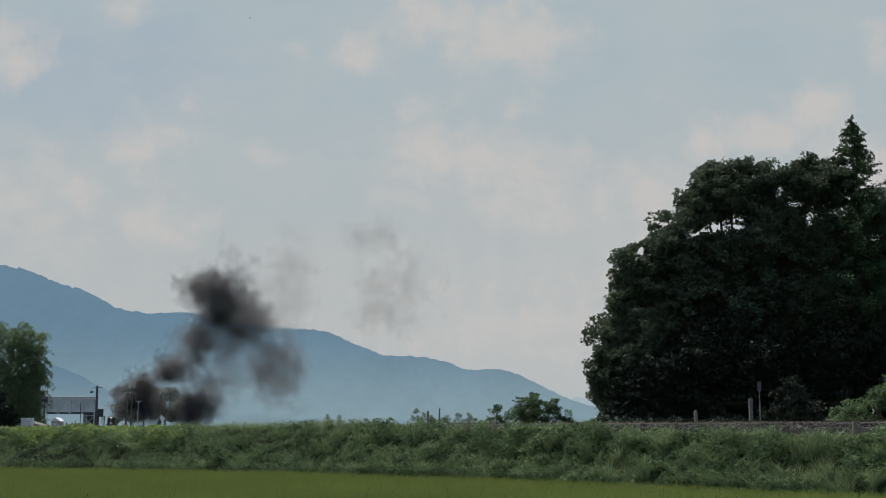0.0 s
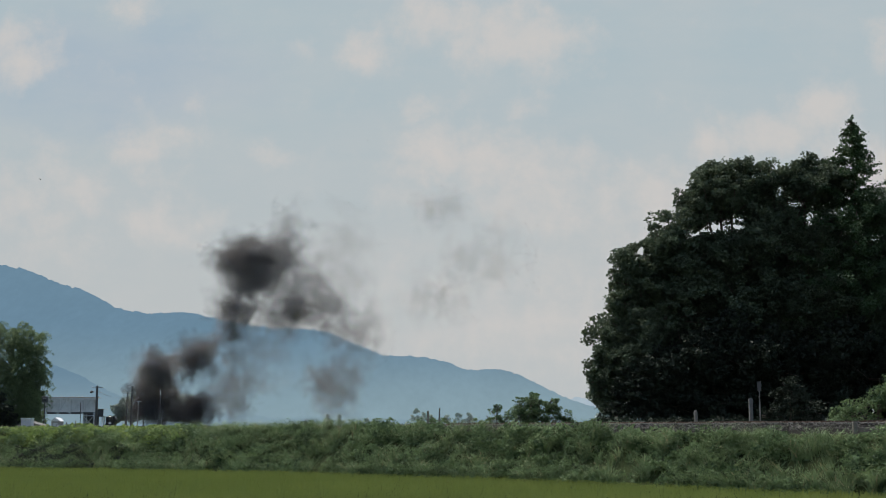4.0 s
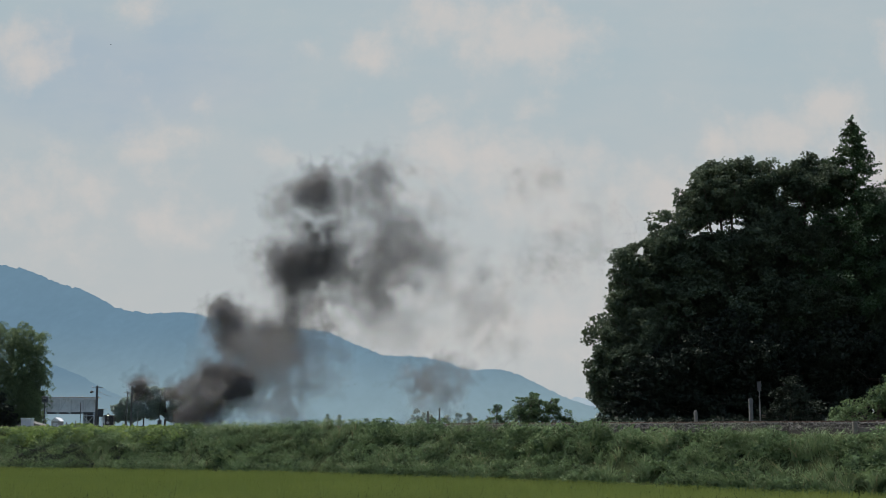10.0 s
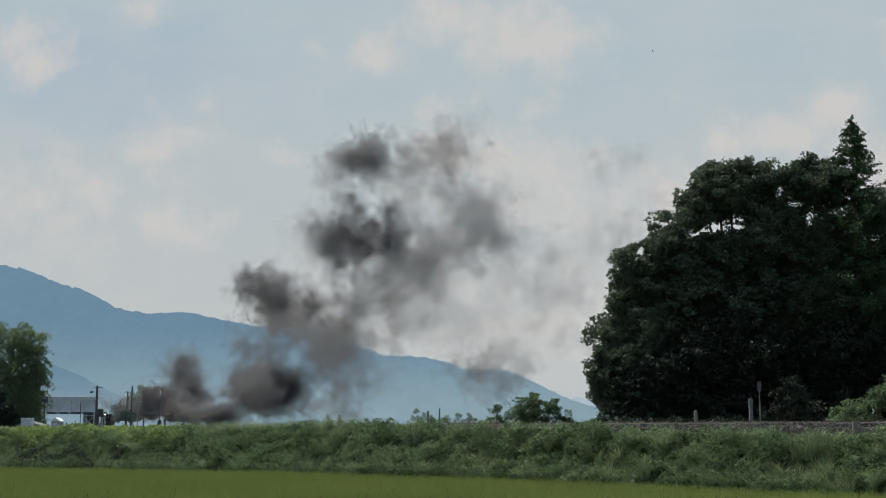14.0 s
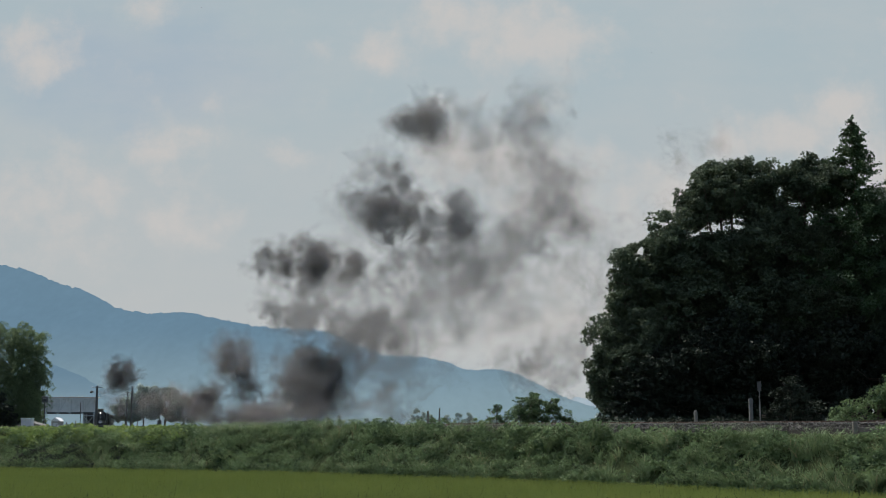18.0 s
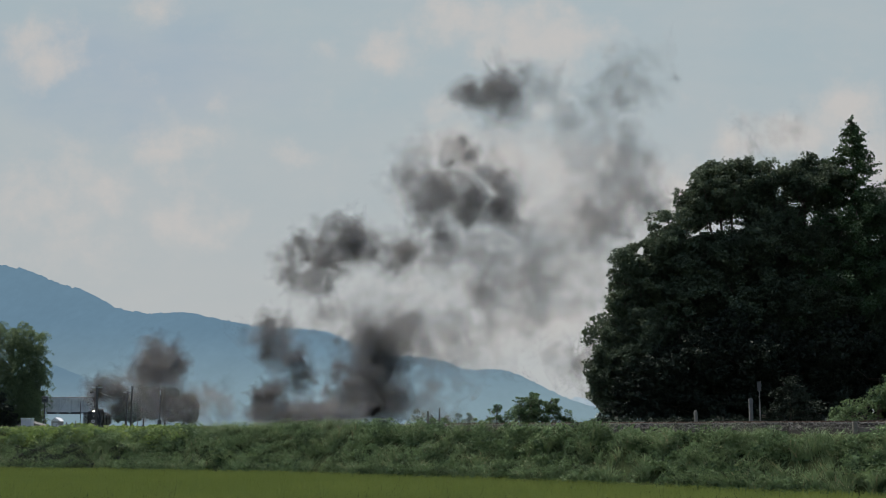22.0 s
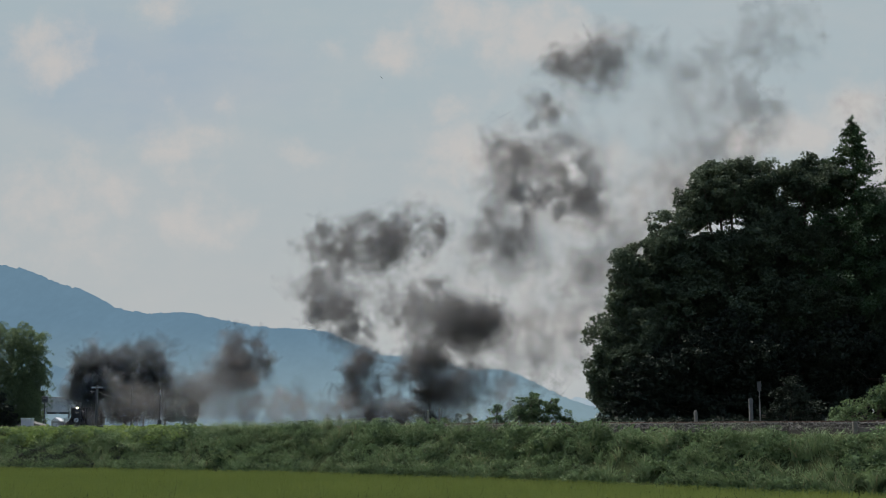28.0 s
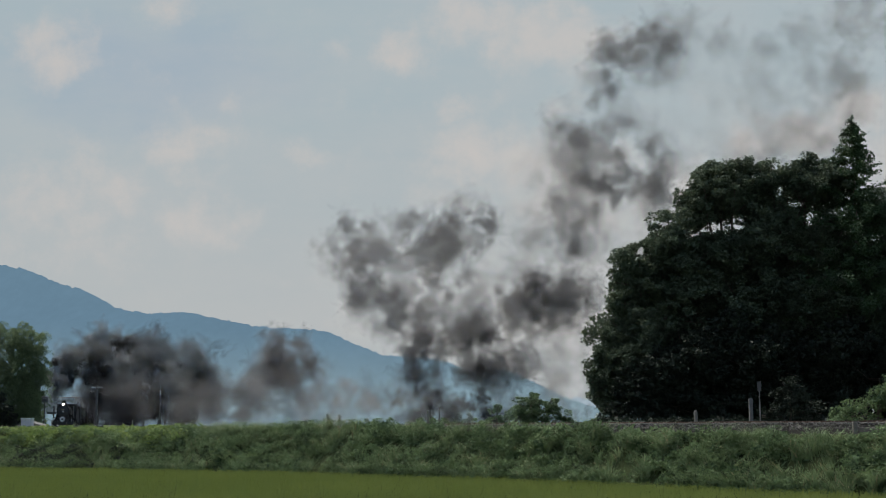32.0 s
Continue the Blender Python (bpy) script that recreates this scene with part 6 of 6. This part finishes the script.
    smoke(445, "jet", 20, [(0, -90.9, 7.7, 6.6, 4.5), (3, -90.5, 7.7, 6.6, 4.5), (6, -89.9, 7.7, 6.1, 4.1), (8, -86.8, 7.7, 7.2, 3.7), (10, -88.8, 6.0, 8.2, 2.7), (12, -86.8, 5.6, 9.2, 2.5), (14, -82.7, 5.6, 8.2, 2.5), (19, -62.2, 5.6, 9.2, 2.9), (25, -29.5, 5.6, 11.3, 4.1), (32, 3.3, 7.3, 14.3, 5.1)])
    smoke(445, "faint", 10, [(0, -28.0, 71.5, 12.5, 4.2), (3, -9.2, 81.0, 10.5, 5.2), (6, 9.7, 84.2, 10.5, 5.2), (8, 20.2, 88.5, 11.6, 5.9), (14, 62.4, 99.2, 13.7, 7.4), (32, 184.0, 123.1, 17.0, 9.6)])
    smoke(445, "faint", 12, [(0, -15.4, 54.7, 15.6, 8.3), (3, 9.6, 62.0, 15.6, 8.8), (6, 30.5, 67.3, 14.6, 8.4), (10, 53.5, 71.5, 15.7, 9.4), (17, 95.5, 77.9, 16.8, 10.5), (32, 192.5, 88.5, 18.9, 12.6)])
    smoke(445, "faint", 10, [(0, -21.5, 42.2, 10.4, 7.9), (3, -9.1, 46.3, 10.4, 8.3), (6, 11.6, 52.6, 11.4, 9.4), (10, 36.7, 61.0, 12.5, 10.4), (32, 181.3, 75.7, 16.7, 12.6)])
    smoke(445, "faint", 12, [(0, -54.9, 56.8, 7.9, 11.4), (3, -40.5, 64.1, 10.0, 12.1), (6, -23.8, 69.4, 12.1, 12.1), (10, -2.9, 77.9, 13.6, 12.6), (14, 22.2, 84.2, 14.7, 12.6), (21, 62.3, 92.8, 16.8, 14.7), (32, 125.8, 101.4, 19.0, 16.9)])
    smoke(445, "low", 16, [(0, -61.5, 20.5, 9.9, 8.6), (3, -46.0, 17.4, 9.5, 8.2), (6, -27.5, 16.4, 8.8, 7.8), (8, -15.2, 17.4, 9.5, 7.8), (10, -2.9, 17.4, 11.5, 8.2), (14, 17.7, 21.5, 13.4, 8.6), (32, 106.3, 25.6, 18.5, 12.4)])
    smoke(445, "thin", 14, [(0, -72.9, 25.6, 9.5, 9.5), (3, -70.8, 23.6, 9.5, 9.5), (6, -60.5, 24.6, 11.3, 9.9), (10, -46.1, 23.6, 11.5, 9.9), (14, -27.6, 25.6, 12.4, 9.9), (19, -0.8, 29.7, 16.5, 10.3), (32, 65.3, 33.9, 20.7, 12.4)])
    smoke(445, "low", 14, [(0, -85.0, 15.4, 9.2, 7.2), (3, -78.8, 15.4, 9.9, 8.2), (6, -72.7, 15.4, 10.3, 8.6), (10, -58.3, 13.4, 12.3, 8.2), (14, -37.8, 13.4, 14.4, 7.8), (21, -9.0, 13.4, 17.4, 7.8), (32, 40.2, 15.4, 22.6, 8.2)])
    smoke(445, "thin", 16, [(0, -65.0, 42.2, 8.3, 9.3), (6, -38.1, 42.2, 12.4, 11.4), (10, -17.4, 44.2, 16.6, 12.4), (14, 3.3, 48.4, 21.8, 17.6), (19, 24.1, 56.8, 29.1, 21.8), (23, 36.7, 65.2, 30.2, 26.1), (28, 49.3, 69.4, 27.2, 29.2), (32, 62.0, 75.7, 25.1, 30.4)])
    smoke(445, "faint", 16, [(0, -83.1, 21.5, 7.2, 7.2), (6, -62.7, 27.7, 10.3, 9.3), (10, -50.3, 29.7, 12.4, 10.3), (14, -35.9, 33.9, 16.5, 12.4), (19, -19.5, 42.2, 20.7, 13.5), (23, -2.9, 42.2, 23.8, 13.5), (28, 17.8, 40.1, 29.0, 13.5), (32, 30.2, 35.9, 31.0, 13.4)])
    smoke(325, "low", 14, [(12.6, -90.7, 6.4, 0.5, 0.5), (14, -68.1, 6.8, 7.5, 2.7), (17, -45.6, 6.0, 11.2, 2.7), (21, -33.6, 6.8, 12.7, 3.3), (25, -27.6, 7.2, 15.0, 3.7), (28, -27.6, 7.2, 18.0, 3.9), (32, -20.1, 8.2, 19.5, 4.5)])
    smoke(445, "faint", 14, [(0, -73.5, 50.5, 8.3, 8.3), (6, -44.6, 65.2, 12.5, 12.5), (10, -21.8, 73.6, 17.8, 15.7), (14, 3.4, 80.0, 23.1, 18.9), (19, 30.7, 90.6, 29.4, 23.1), (23, 51.9, 99.2, 31.6, 25.3), (28, 77.5, 112.2, 33.9, 25.4), (32, 98.9, 118.7, 36.1, 25.5)])


build_smoke()


# ---- what moves ----
def train_pose(t, back):
    """Where the train's front, or a point so far behind it, stands on the line at t."""
    away = 430 - 8.2 * t + back * 0.972
    x = -51.9 - (away - 167.6) * 0.2455 + bow(away)
    lift = rail_z(away) + 0.19
    return pose(x, away, lift, 0, 0, -76.2)


def fly(insect, way):
    """A dragonfly's flight: seconds, x and z, twenty metres out over the paddy."""
    rows = []
    for (t, x, z), (t2, x2, z2) in zip(way, way[1:] + way[-1:]):
        rows.append((t, pose(x, 20, z, 25, 0, 60 if x2 >= x else 120)))
    walk(insect, rows)


def motions():
    for thing, back in [(loco, 0.0)] + [(c, 18.0 + 20.2 * i) for i, c in enumerate(coaches)]:
        walk(thing, [(t, train_pose(t, back)) for t in range(0, 33, 4)])
    for cloud, away, rows, puffs in PLUMES:
        keys = list(rows)
        if keys[0][0] > 0:
            # before it is blown out the smoke waits under the engine
            t, x, z, rx, rz = keys[0]
            keys = [(0, x, -9.0, 0.5, 0.5), (t - 0.3, x, -9.0, 0.5, 0.5)] + keys
        walk(cloud, [(t, pose(x, away, z)) for t, x, z, rx, rz in keys])
        for ob, d, s, turn, spin in puffs:
            ways = []
            for t, x, z, rx, rz in keys:
                loose = 1.0 + 0.008 * max(t - rows[0][0], 0)
                deep = 0.5 * (rx + rz)
                ways.append((t, d[0] * rx * loose, d[1] * deep * loose, d[2] * rz * loose))
            # a wide puff only loosens from the stream once the cloud has grown to it
            grown = [i for i, k in enumerate(keys) if math.sqrt(k[3] * k[4]) >= 0.55 * s]
            first = grown[0] if grown else len(keys) - 1
            if first > 0:
                t0 = keys[first][0] - 0.45
                sunk = -keys[first][2] - 9.0
                ways = [(0, 0, 0, sunk), (t0 - 0.15, 0, 0, sunk), (t0, *ways[first][1:])] + ways[first:]
            walk(ob, [(t, pose(a, b, c, *(turn + spin * t))) for t, a, b, c in ways])
    fly(dragonflies[0], [(0, -3.29, 9.48), (3, -5.86, 7.33), (6, -7.94, 5.89), (32, -10.13, 4.94)])
    fly(dragonflies[1], [(0, -1.31, 8.75), (3, -0.55, 7.33), (6, -3.37, 7.41), (9, 0.96, 7.43), (11, 2.41, 8.20), (13, 3.22, 7.79), (16.5, 3.27, 8.58), (19, 3.84, 8.93), (21, 4.57, 8.24), (25, 8.34, 9.20), (32, 10.79, 9.81)])
    fly(dragonflies[2], [(0, 8.82, 9.20), (3, 4.53, 8.97), (6, 5.30, 10.41), (9, 5.98, 10.41), (11, 6.05, 9.78), (13, 4.58, 9.44), (16.5, 1.74, 7.62), (19, 0.01, 8.44), (21, -3.68, 9.50), (23, -5.68, 10.62), (32, -6.71, 11.85)])
    fly(dragonflies[3], [(0, -8.54, 9.60), (9, -7.02, 9.54), (11, -3.03, 8.49), (13, 1.35, 8.58), (16.5, -2.05, 8.41), (19, -4.70, 10.41), (25, -2.76, 10.62), (28, -1.04, 8.43), (30, -3.66, 7.62), (32, -5.91, 6.80)])
    fly(dragonflies[4], [(0, 8.68, 6.85), (26, 8.87, 6.85), (28, 8.14, 7.33), (32, 6.83, 7.76)])
    walk(sky_sheet, [(0, pose(0, 4200, 0)), (16, pose(72, 4200, 0)), (32, pose(144, 4200, 0))])


motions()
